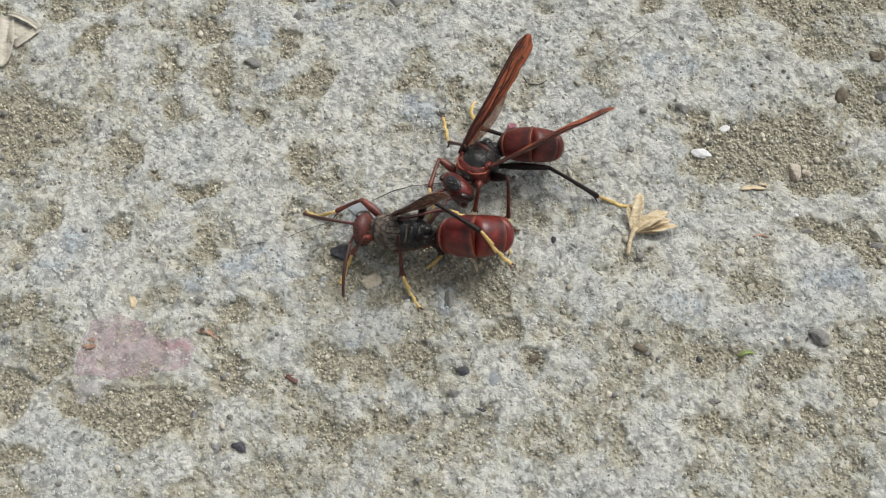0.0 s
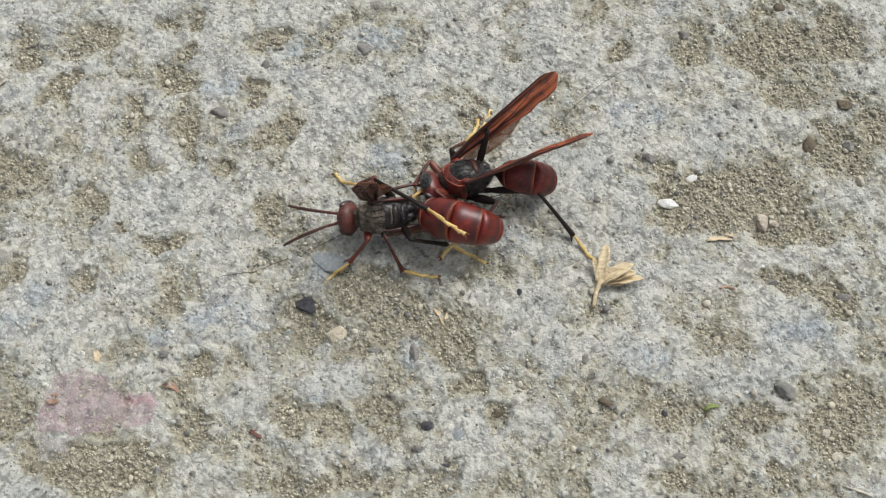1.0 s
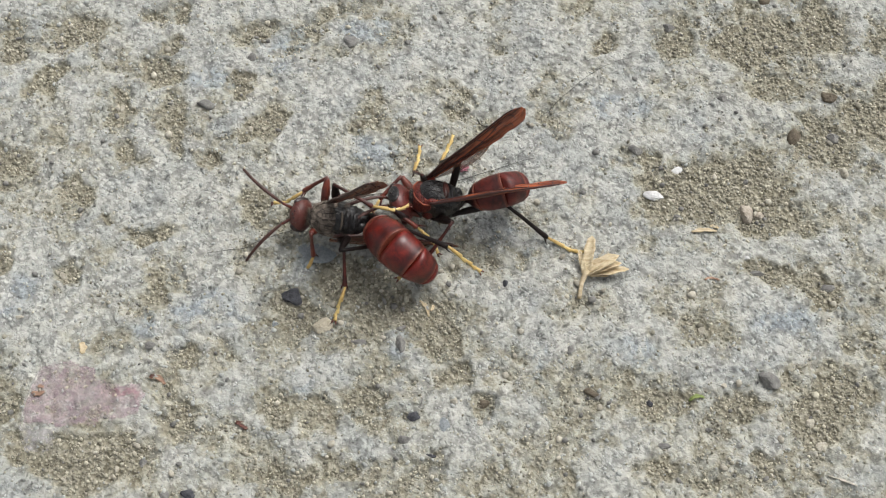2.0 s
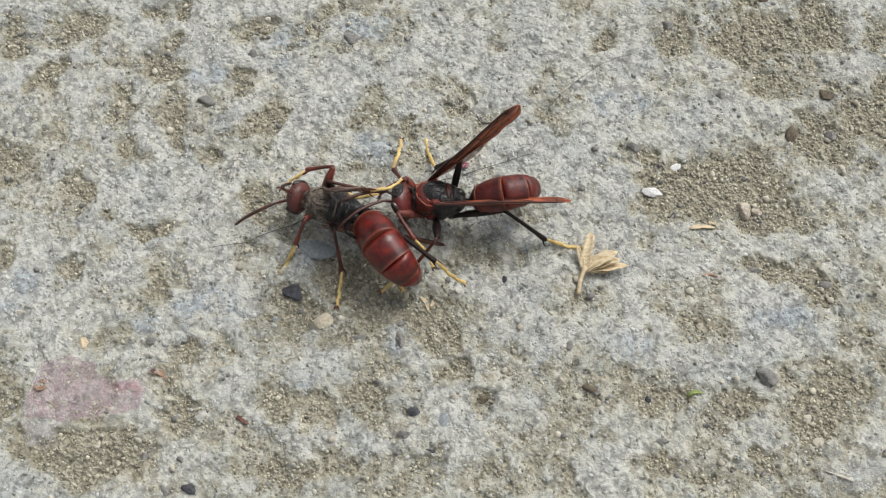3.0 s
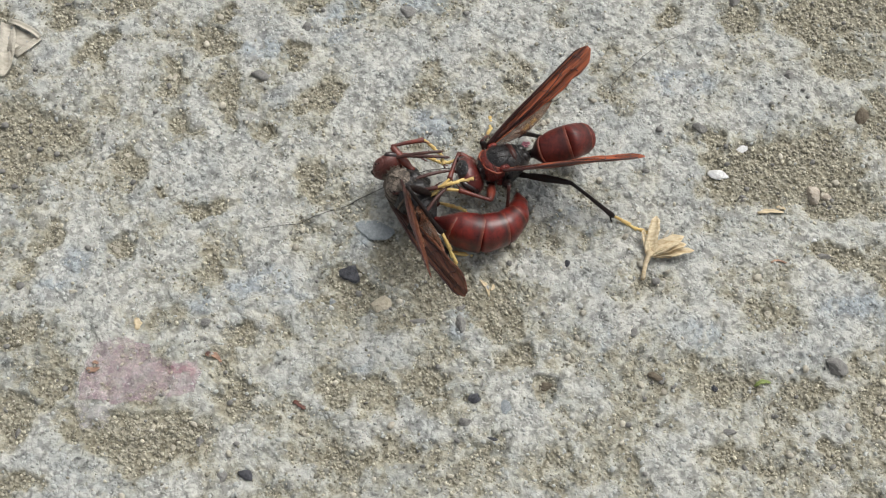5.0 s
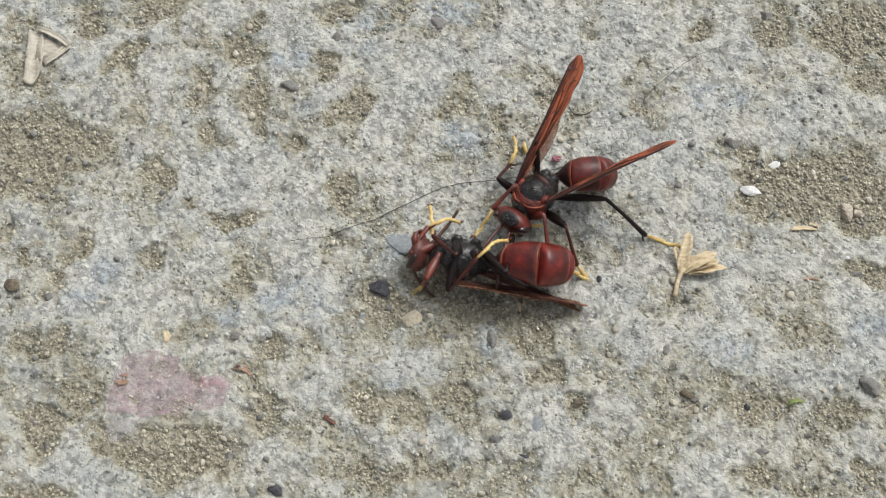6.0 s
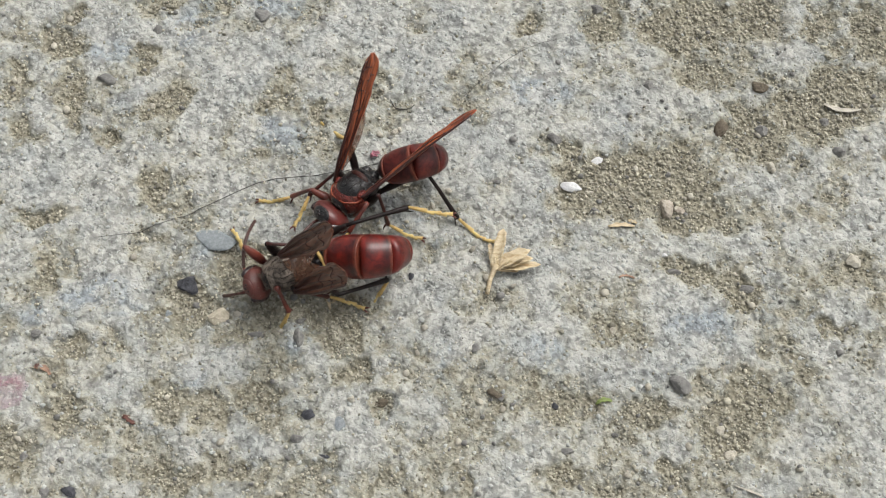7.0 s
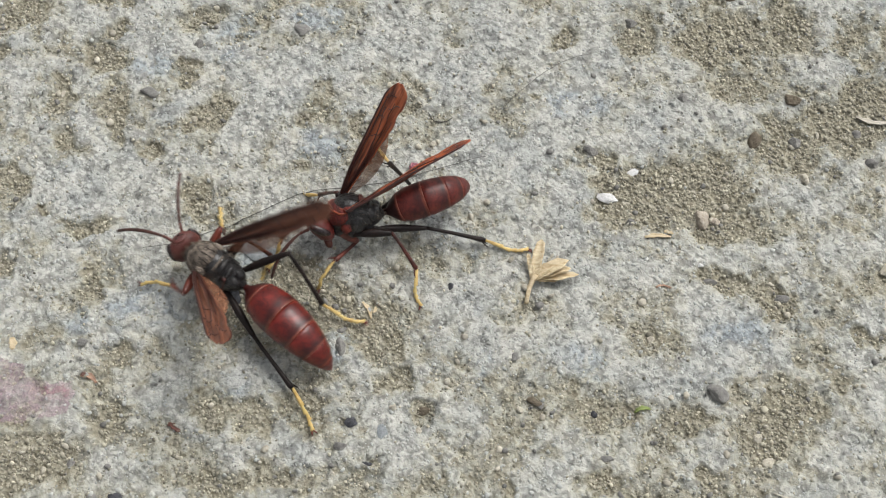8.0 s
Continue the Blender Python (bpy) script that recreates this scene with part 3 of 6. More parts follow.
def abdomen_segment(k, wasp, long, wide, dark, shell):
    """The k-th ring of the abdomen: starts at its joint and reaches back along -x, just over the next one."""
    length, before, total = BELLY[k], sum(BELLY[:k]), sum(BELLY)
    rings, marks = [], []
    if k:
        w = float(np.interp((before - 0.1) / total, SPAN, GIRTH))
        rings.append((0.55, w * 0.80))
        rings.append((0.25, w * 0.93))
    steps = 10
    for i in range(steps + 1):
        x = length * i / steps
        rings.append((-x, float(np.interp((before + x) / total, SPAN, GIRTH)) * (0.97 + 0.03 * min(1.0, i / 2))))
    if k < 5:
        w = rings[-1][1]
        rings += [(-length - 0.10, w * 1.005), (-length - 0.13, w * 0.95)]
    else:
        rings.append((-length - 0.12, 0.02))
    bm = bmesh.new()
    loft(bm, [(x * long, w * wide, w * wide * 0.9, w * wide * 0.82, -0.12 * min(1.0, w)) for x, w in rings], 36, 2.12)
    at = [(v.co.x / long, math.atan2(v.co.z, v.co.y)) for v in bm.verts]
    ob = part("petiole" if k == 0 else "abdomen_ring", bm, shell, wasp, "dark waisted first ring" if k == 0 else "")
    if k == 0:
        rim = [dark * min(1.0, max(0.0, (x + 2.9) / 0.9)) for x, a in at]
    else:
        rim = [max(0.0, 1 - abs((-x / length) - 0.86 - 0.05 * math.sin(3 * a)) / 0.3) * (0.6 + 0.4 * math.cos(4 * a - 0.6) ** 2) * (1.0 if k < 4 else 0.5) for x, a in at]
    edge = [min(1.0, max(0.0, (-x - length + 0.13) / 0.1)) if k < 5 else 0.0 for x, a in at]
    for name, values in (("rim", rim), ("edge", edge)):
        ob.data.attributes.new(name, "FLOAT", "POINT").data.foreach_set("value", np.array(values, dtype=np.float32))
    return ob


def fuzz(body, count, length, wanted, seed):
    """A coat of short fine hairs standing on a body part."""
    rng = random.Random(seed)
    spots = [(poly.center / MM, poly.normal) for poly in body.data.polygons if wanted(poly.center / MM)]
    bm = bmesh.new()
    for _ in range(count):
        c, n = rng.choice(spots)
        c = Vector(c) + Vector((rng.uniform(-0.3, 0.3), rng.uniform(-0.2, 0.2), 0))
        d = (Vector(n) + Vector((rng.uniform(-0.9, 0.3), rng.uniform(-0.5, 0.5), rng.uniform(-0.4, 0.5)))).normalized()
        side = d.orthogonal().normalized()
        up = d.cross(side)
        r, size = 0.03, length * rng.uniform(0.6, 1.3)
        base = [bm.verts.new(c - d * 0.1 + side * (r * math.cos(a)) + up * (r * math.sin(a))) for a in (0.0, 2.09, 4.19)]
        tip = bm.verts.new(c + d * size)
        for k in range(3):
            bm.faces.new((base[k], base[(k + 1) % 3], tip))
    return tagged(part("fuzz", bm, PILE_HAIR, body, "short fine hairs"), kind="stuff")


def build_thorax(wasp, back, plate, stretch):
    bm = bmesh.new()
    loft(bm, [(3.75, 0.7, 0.7, 0.6, 0.1), (3.3, 1.35, 1.2, 1.3, 0.0), (2.5, 2.0, 1.7, 1.9, 0.0), (1.2, 2.35, 2.1, 2.25, 0.0), (-0.3, 2.4, 2.15, 2.4, 0.0), (-1.6, 2.2, 1.8, 2.2, -0.05), (-2.6, 1.85, 1.3, 1.8, -0.1), (-3.4, 1.3, 0.85, 1.2, -0.3), (-4.0, 0.6, 0.5, 0.55, -0.5), (-4.3, 0.35, 0.3, 0.3, -0.55)], 32, 2.3)
    thorax = part("thorax", bm, DARK_SHELL, wasp, "dark hairy thorax with red plates")
    # scutum: a dark dome, rimmed by a thin red seam
    bm = bmesh.new()
    front = 0.6 if plate == RED_PLATE else 1.15
    reach = 2.12 if plate == RED_PLATE else 1.7
    ball(bm, (front, 0, 0.95), (reach, 1.98, 1.52), seg=32)
    part("scutum", bm, back, thorax, "dark velvety back plate" if back == DARK_SHELL else "dusty olive-brown back plate")
    bm = bmesh.new()
    pts = [(front + (reach - 0.1) * math.cos(a), 1.94 * math.sin(a), 1.36 + 0.08 * math.cos(a)) for a in [math.pi * 2 * k / 28 for k in range(29)]]
    tube(bm, pts, [0.1] * 29, 8)
    part("seam", bm, ORANGE_KEEL if plate == RED_PLATE else plate, thorax, "thin orange seam" if plate == RED_PLATE else "thin brown seam")
    # fine grooves that run lengthwise over the back plate
    for y in (0.0, 0.85, -0.85):
        bm = bmesh.new()
        tube(bm, [(front + 0.8 * reach * f, y * (1 - 0.25 * f), 0.97 + 1.52 * math.sqrt(max(0.0, 1 - (0.8 * f) ** 2 - (y / 1.98) ** 2))) for f in (-0.9, -0.5, -0.1, 0.3, 0.6)], [0.03, 0.06, 0.06, 0.05, 0.02], 6)
        part("groove", bm, BLACK_LEG, thorax)
    # pronotum: red collar that runs back along both sides to the wing roots
    bm = bmesh.new()
    loft(bm, [(3.3, 1.1, 0.9, 0.7, 0.05), (3.22, 1.6, 1.36, 1.0, 0.0), (2.95, 1.9, 1.58, 1.1, 0.0), (2.6, 2.14, 1.74, 1.2, 0.0), (1.9, 2.42, 1.84, 1.15, 0.0), (1.3, 2.5, 1.72, 0.8, 0.15), (0.9, 2.42, 1.4, 0.45, 0.35), (0.75, 2.2, 1.1, 0.3, 0.4)], 36, 2.25)
    part("pronotum", bm, plate, thorax, "red collar round the front of the thorax" if plate == RED_PLATE else "dusty brown hairy collar of the thorax")
    # keels: bright ridges from the neck along the collar's shoulders to the wing scales
    for s in (1, -1):
        bm = bmesh.new()
        tube(bm, [(3.2, s * 0.3, 1.36), (3.1, s * 1.05, 1.3), (2.6, s * 1.72, 1.22), (1.9, s * 2.2, 1.0), (1.25, s * 2.34, 1.05), (0.8, s * 2.2, 1.25)], [0.07, 0.11, 0.12, 0.12, 0.11, 0.06], 8)
        part("keel", bm, ORANGE_KEEL if plate == RED_PLATE else plate, thorax, "bright shoulder ridge")
    for s in (1, -1):
        bm = bmesh.new()
        ball(bm, (0.75, s * 2.0, 1.42), (0.72, 0.48, 0.36))
        part("tegula", bm, plate, thorax, "red wing scale")
        bm = bmesh.new()
        ball(bm, (-0.3, s * 1.75, -0.55), (1.3, 0.9, 1.4), (0, 10, 0))
        part("flank", bm, DARK_SHELL, thorax)
    bm = bmesh.new()
    ball(bm, (-1.2, 0, 1.38), (0.62, 1.5, 0.78))
    part("scutellum", bm, MAROON_LEG if plate == RED_PLATE else DARK_SHELL, thorax, "maroon shield behind the wings" if plate == RED_PLATE else "black shield behind the wings")
    if plate != RED_PLATE:
        bm = bmesh.new()
        tube(bm, [(-0.45 - 0.25 * math.cos(a * 1.6), 1.7 * math.sin(a), 0.75 + 1.42 * math.cos(a)) for a in [-1.1 + 0.2 * k for k in range(12)]], [0.04, 0.1, 0.14, 0.1, 0.16, 0.12, 0.1, 0.15, 0.1, 0.13, 0.1, 0.04], 8)
        part("pale_seam", bm, PILE_HAIR, thorax, "pale hairy seam across the back")
    bm = bmesh.new()
    ball(bm, (-2.1, 0, 1.0), (0.48, 1.4, 0.7))
    part("metanotum", bm, DARK_SHELL, thorax)
    bm = bmesh.new()
    ball(bm, (-2.9, 0.62, 0.2), (0.95, 0.85, 0.95))
    ball(bm, (-2.9, -0.62, 0.2), (0.95, 0.85, 0.95))
    part("propodeum", bm, DARK_SHELL, thorax)
    for name, hip in HIPS.items():
        for s in (1, -1):
            bm = bmesh.new()
            ball(bm, (hip.x, s * hip.y, hip.z + 0.2), (0.75, 0.62, 0.85), (0, 15, 0), 14)
            part("coxa", bm, DARK_SHELL, thorax)
    for s in (1, -1):
        bm = bmesh.new()
        tube(bm, [(0.3, s * 2.05, 0.9), (-0.4, s * 2.3, 0.1), (-0.9, s * 2.28, -0.9), (-0.7, s * 1.9, -1.8)], [0.14, 0.2, 0.2, 0.12], 8)
        part("ridge", bm, DARK_SHELL, thorax)
        bm = bmesh.new()
        tube(bm, [(-1.5, s * 1.7, 1.0), (-2.0, s * 1.95, 0.2), (-2.2, s * 1.8, -0.8)], [0.2, 0.26, 0.14], 8)
        part("ridge", bm, DARK_SHELL, thorax)
        bm = bmesh.new()
        ball(bm, (1.15, s * 1.95, -1.0), (0.85, 0.55, 0.8), (0, 20, 0), 16)
        part("flank_plate", bm, plate if plate == RED_PLATE else DARK_SHELL, thorax)
    fuzz(thorax, 380 if back == DARK_SHELL else 1100, 0.42, lambda v: v.z > -0.8 and (back == DARK_SHELL or v.x > -1.2), 7)
    for o in (thorax, *thorax.children):
        o.data.transform(Matrix.Diagonal((stretch, 0.9 if plate == RED_PLATE else 0.86, 0.96 if plate == RED_PLATE else 1.05, 1)))
    return thorax


def build_head(wasp, skull, size):
    bm = bmesh.new()
    loft(bm, [(0.0, 0.7, 0.8, 0.7, 0.0), (0.25, 1.5, 1.5, 1.4, 0.0), (0.7, 2.05, 1.9, 1.95, -0.05), (1.3, 2.2, 2.0, 2.25, -0.1), (1.8, 1.95, 1.75, 2.3, -0.15), (2.2, 1.3, 1.15, 1.9, -0.2), (2.42, 0.6, 0.5, 1.2, -0.3)], 30, 2.2)
    head = part("head", bm, skull, wasp, "dark red head with bulging eyes")
    for s in (1, -1):
        bm = bmesh.new()
        ball(bm, (1.25, s * 1.74, 0.25), (0.52, 0.6, 1.3), (s * 8, 14, 0), 24)
        part("eye", bm, EYE, head, "dark brown compound eye")
        bm = bmesh.new()
        tube(bm, [(1.9, s * 0.95, -1.75), (2.3, s * 0.9, -2.3), (2.5, s * 0.5, -2.85), (2.5, s * 0.05, -3.0)], [0.45, 0.42, 0.28, 0.1], 10)
        part("mandible", bm, RED_LEG, head, "red jaw")
        bm = bmesh.new()
        ball(bm, (1.0, s * 0.42, 1.9), (0.16, 0.16, 0.12), seg=10)
        part("ocellus", bm, EYE, head)
    bm = bmesh.new()
    ball(bm, (1.2, 0, 2.02), (0.16, 0.16, 0.12), seg=10)
    part("ocellus", bm, EYE, head)
    bm = bmesh.new()
    ball(bm, (2.1, 0, -1.25), (0.5, 0.9, 0.85))
    part("clypeus", bm, RED_LEG, head, "red face plate")
    bm = bmesh.new()
    ball(bm, (1.1, 0, 1.66), (0.78, 1.15, 0.33))
    part("crown", bm, DARK_SHELL if skull == HEAD_SHELL else skull, head, "dark crown patch")
    for o in (head, *head.children):
        o.data.transform(Matrix.Diagonal((size, size, size, 1)))
    fuzz(head, 120, 0.26, lambda v: v.z > -0.5, 9)
    return head


def build_antenna(wasp):
    """Scape and ringed whip along +x, bowed upwards."""
    bm = bmesh.new()
    tube(bm, [(0, 0, 0), (0.3, 0, 0.12), (0.9, 0, 0.5), (1.5, 0, 0.85)], [0.13, 0.2, 0.19, 0.17], 10)
    antenna = part("antenna", bm, RED_LEG, wasp)
    pts, rad = [], []
    for i in range(23):
        f = i / 22
        pts.append((1.45 + 6.5 * f, 0, 0.85 + 0.75 * math.sin(f * 2.0) - 1.5 * f * f))
        rad.append((0.16 + 0.08 * math.sin(min(1.0, f * 1.4) * 2.6)) * (1.0 if i % 2 else 0.88) * (1 if i < 22 else 0.5))
    bm = bmesh.new()
    tube(bm, pts, rad, 9)
    part("flagellum", bm, ANTENNA, antenna, "dark ringed whip of the antenna")
    return antenna


def build_wing(wasp, s, membrane):
    """Forewing folded lengthwise: a pleated blade along +x; its leading edge lies at y = -s."""
    bm = bmesh.new()
    length, n, m = 16.6, 40, 12
    rows = []
    for i in range(n + 1):
        f = i / n
        lead = 0.36 + 0.6 * math.sin(min(1.0, f / 0.45) * math.pi / 2)
        trail = 0.24 + 1.5 * math.sin(min(1.0, f / 0.8) * math.pi / 2) ** 1.3
        if f > 0.88:
            q = (f - 0.88) / 0.12
            lead, trail = lead * (1 - 0.75 * q ** 2), trail * (1 - 0.7 * q ** 1.6)
        row = []
        trail *= 1 + 0.07 * math.sin(f * 23.0) * f + 0.05 * math.sin(f * 47.0 + 1.0) * f
        for j in range(m + 1):
            g = j / m
            y = -lead + (lead + trail) * g
            pleat = (0.26 * math.sin(g * math.pi * 4.4 + 0.5 + 0.9 * f) + 0.07 * math.sin(g * 9.0 - 11.0 * f)) * math.sin(math.pi * min(1, 0.12 + 0.8 * f)) - 0.5 * g * g * math.sin(math.pi * f * 0.9)
            bow = 0.3 * math.sin(f * 2.4) - 0.25 * f
            row.append((length * f, y * s, pleat + bow))
        rows.append(row)
    top = [[bm.verts.new(p) for p in r] for r in rows]
    low = [[bm.verts.new((x, y, z - 0.05)) for x, y, z in r] for r in rows]
    for i in range(n):
        for j in range(m):
            bm.faces.new((top[i][j], top[i][j + 1], top[i + 1][j + 1], top[i + 1][j]))
            bm.faces.new((low[i][j], low[i + 1][j], low[i + 1][j + 1], low[i][j + 1]))
        for j in (0, m):
            bm.faces.new((top[i][j], top[i + 1][j], low[i + 1][j], low[i][j]))
    for i in (0, n):
        for j in range(m):
            bm.faces.new((top[i][j], low[i][j], low[i][j + 1], top[i][j + 1]))
    wing = part("forewing", bm, membrane, wasp, "smoky amber wing folded lengthwise")
    lines = [(0, 0.0, 0.0, 0.97, 0.2), (2, 0.03, 0.0, 0.9, 0.13), (5, 0.02, 2.0, 0.8, 0.11), (8, 0.03, 1.5, 0.86, 0.09), (10, 0.05, 0.5, 0.7, 0.08)]
    for col, f0, drift, f1, r in lines:
        bm = bmesh.new()
        pts = []
        for i in range(int(f0 * n), int(f1 * n) + 1):
            g = min(m, max(0, col + drift * math.sin(i / n * 5.0)))
            a, b = rows[i][int(g)], rows[i][min(m, int(g) + 1)]
            q = g - int(g)
            pts.append(tuple(a[k] + (b[k] - a[k]) * q + (0.03 if k == 2 else 0) for k in range(3)))
        tube(bm, pts, [r * (1 - 0.55 * i / len(pts)) for i in range(len(pts))], 6)
        part("vein", bm, VEIN, wing)
    for i0, j0, j1 in ((22, 2, 8), (28, 0, 5), (32, 5, 10), (35, 1, 6)):
        bm = bmesh.new()
        pts = [tuple(rows[i0 + (j - j0) // 3][j][k] + (0.03 if k == 2 else 0) for k in range(3)) for j in range(j0, j1 + 1)]
        tube(bm, pts, [0.06] * len(pts), 6)
        part("vein", bm, VEIN, wing)
    # hindwing: shorter, paler, tucked under the rear edge
    bm = bmesh.new()
    n2, m2 = 18, 6
    grid = []
    for i in range(n2 + 1):
        f = i / n2
        w = 1.5 * math.sin(math.pi * min(1, 0.06 + f * 0.94)) ** 0.8 + 0.05
        grid.append([(0.4 + 10.4 * f, s * (0.5 + 0.5 * f + w * (j / m2) * 1.2), -0.3 - 0.25 * (j / m2) + 0.08 * math.sin(j * 1.9)) for j in range(m2 + 1)])
    for dz in (0, -0.04):
        vs = [[bm.verts.new((x, y, z + dz)) for x, y, z in r] for r in grid]
        for i in range(n2):
            for j in range(m2):
                bm.faces.new((vs[i][j], vs[i][j + 1], vs[i + 1][j + 1], vs[i + 1][j]))
    part("hindwing", bm, HIND_WING, wing, "paler clear hindwing")
    return wing


def build_leg(wasp, kind):
    """Femur, shin and foot of one leg, each along +x from its own joint."""
    l1, l2, l3 = LEG_LENGTHS[kind]
    k = {"fore": 0.82, "mid": 0.72, "hind": 0.84}[kind]
    thigh = RED_LEG if kind == "fore" else BLACK_LEG
    bm = bmesh.new()
    tube(bm, [(0, 0, 0), (l1 * 0.1, 0, 0.02), (l1 * 0.18, 0, 0), (l1 * 0.3, 0, 0.04), (l1 * 0.55, 0, 0.08), (l1 * 0.8, 0, 0.05), (l1 * 0.95, 0, 0.02), (l1, 0, 0)], [r * (k if kind == "hind" else 0.98) for r in (0.42, 0.46, 0.38, 0.52, 0.58, 0.46, 0.36, 0.3)], 12)
    femur = part("femur", bm, thigh, wasp, "red thigh" if kind == "fore" else "black thigh")
    bm = bmesh.new()
    tube(bm, [(-0.1, 0, 0), (l2 * 0.12, 0, 0.05), (l2 * 0.4, 0, 0.08), (l2 * 0.75, 0, 0.03), (l2 * 0.95, 0, 0), (l2, 0, 0)], [r * k for r in (0.3, 0.27, 0.28, 0.33, 0.42, 0.32)], 12)
    shin = {"fore": RED_LEG, "mid": MAROON_LEG, "hind": BLACK_LEG}[kind]
    tibia = part("tibia", bm, shin, wasp)
    for s in (1, -1):
        bm = bmesh.new()
        tube(bm, [(l2 * 0.95, s * 0.2, -0.15), (l2 * 0.95 + 0.6, s * 0.38, -0.5), (l2 * 0.95 + 1.0, s * 0.42, -0.62)], [0.12, 0.08, 0.02], 6)
        part("spur", bm, shin, tibia)
    bm = bmesh.new()
    pts, rad = [], []
    marks = (0, 0.42, 0.44, 0.6, 0.62, 0.75, 0.77, 0.87, 0.89, 1.0)
    for i, f in enumerate(marks):
        pts.append((l3 * f, 0.05 * (-1) ** (i // 2), -0.42 * math.sin(f * math.pi) + 0.16 * math.sin(f * 7.0)))
        rad.append((0.17 if i % 2 == 0 else 0.29) * (0.95 if kind == "hind" else 0.9))
    tube(bm, pts, rad, 10)
    tarsus = part("tarsus", bm, YELLOW_FOOT, wasp, "yellow jointed foot")
    for s in (1, -1):
        bm = bmesh.new()
        tube(bm, [(l3 - 0.05, s * 0.1, 0), (l3 + 0.28, s * 0.24, 0.05), (l3 + 0.5, s * 0.34, -0.16)], [0.12, 0.1, 0.03], 6)
        part("claw", bm, RED_LEG, tarsus)
    return femur, tibia, tarsus


def build_wasp(label, long, wide, stretch, dark, back, plate, skull, membrane):
    wasp = tagged(new("paper_wasp"), label, "wasp", "fighting paper wasps")
    wasp.empty_display_size = 0.005
    rig = {"root": wasp, "thorax": build_thorax(wasp, back, plate, stretch), "head": build_head(wasp, skull, 1.08 if skull == HEAD_SHELL else 0.93), "belly": [abdomen_segment(k, wasp, long, wide, dark, DULL_SHELL if back == DARK_SHELL else RED_SHELL) for k in range(6)], "lengths": [x * long for x in BELLY], "stretch": stretch}
    for side, s in (("L", 1), ("R", -1)):
        rig["wing" + side] = build_wing(wasp, s, membrane)
        rig["feeler" + side] = build_antenna(wasp)
        for kind in HIPS:
            rig[kind + side] = build_leg(wasp, kind)
    return rig


RESIDENT = build_wasp("dark red paper wasp with spread amber wings, braced on concrete", 0.90, 0.80, 0.87, 0.95, DARK_SHELL, RED_PLATE, HEAD_SHELL, WING)
RIVAL = build_wasp("dark red paper wasp grappling, dusty brown back, smoky wings", 1.04, 0.95, 0.98, 0.5, DUSTY_PLATE, DUSTY_PLATE, BROWN_HEAD, DARK_WING)

# ---- small things on the ground ----
def jag(v, seed, size):
    return noise.noise(Vector(v) * size + Vector((seed * 3.7, seed * 1.3, seed * 2.1)))


count = iter(range(10000))


def pebble(x, y, rx, ry, turn, mat, high, label):
    """A worn, faceted stone that sits a little in the ground; high: its height as a share of its width."""
    seed = next(count)
    bm = bmesh.new()
    bmesh.ops.create_icosphere(bm, subdivisions=3, radius=1.0)
    rx, ry = rx * 0.8, ry * 0.8
    h = high * min(rx, ry)
    rng = random.Random(seed)
    cuts = []
    for _ in range(11):
        n = Vector((rng.uniform(-1, 1), rng.uniform(-1, 1), rng.uniform(-0.8, 1))).normalized()
        cuts.append((n, rng.uniform(0.58, 0.9)))
    for v in bm.verts:
        d = v.co.normalized()
        r = min([1.12] + [off / d.dot(n) for n, off in cuts if d.dot(n) > 0.05])
        r = r * 1.18 + 0.10 * jag(d, seed + 5, 2.4) + 0.09 * jag(d, seed + 9, 6.0)
        v.co = Vector((d.x * rx * r, d.y * ry * r, d.z * h * r))
    m = Matrix.Rotation(radians(turn), 4, "Z")
    bmesh.ops.transform(bm, matrix=m, verts=bm.verts)
    ob = part("pebble", bm, mat, None, label, smooth=False)
    low = min(ground_z(x + dx * rx, y + dy * ry) for dx, dy in ((0, 0), (0.6, 0), (-0.6, 0), (0, 0.6), (0, -0.6)))
    top = ground_z(x, y)
    base = (low + top) / 2 + h * 0.35
    if high < 0.3:
        base = top + 0.05 - h * 0.1
    ob.location = (x * MM, y * MM, base * MM)
    return tagged(ob, label, "pebble", "pebbles on the concrete")


def blade(bm, points, widths, lift, thick=0.07, curl=0.0, cup=0.25):
    """A thin dry strip along points (x, y, z), with a width at each; cupped across, with thickness."""
    pts = [Vector(p) for p in points]
    tops, lows = [], []
    m = 4
    for i, p in enumerate(pts):
        d = (pts[min(i + 1, len(pts) - 1)] - pts[max(i - 1, 0)]).normalized()
        side = d.cross(Vector((0, 0, 1))).normalized()
        up = side.cross(d)
        row = []
        for j in range(m + 1):
            g = j / m * 2 - 1
            q = p + side * (g * widths[i] / 2) + up * (cup * widths[i] * (g * g - 0.4) + curl * g * widths[i] + lift)
            row.append(q)
        tops.append([bm.verts.new(q) for q in row])
        lows.append([bm.verts.new(q - Vector((0, 0, thick))) for q in row])
    for i in range(len(pts) - 1):
        for j in range(m):
            bm.faces.new((tops[i][j], tops[i][j + 1], tops[i + 1][j + 1], tops[i + 1][j]))
            bm.faces.new((lows[i][j], lows[i + 1][j], lows[i + 1][j + 1], lows[i][j + 1]))
        for j in (0, m):
            bm.faces.new((tops[i][j], tops[i + 1][j], lows[i + 1][j], lows[i][j]))
    for i in (0, len(pts) - 1):
        for j in range(m):
            bm.faces.new((tops[i][j], lows[i][j], lows[i][j + 1], tops[i][j + 1]))


def on_ground(pts, lift=0.05):
    return [(x, y, ground_z(x, y) + lift) for x, y in pts]


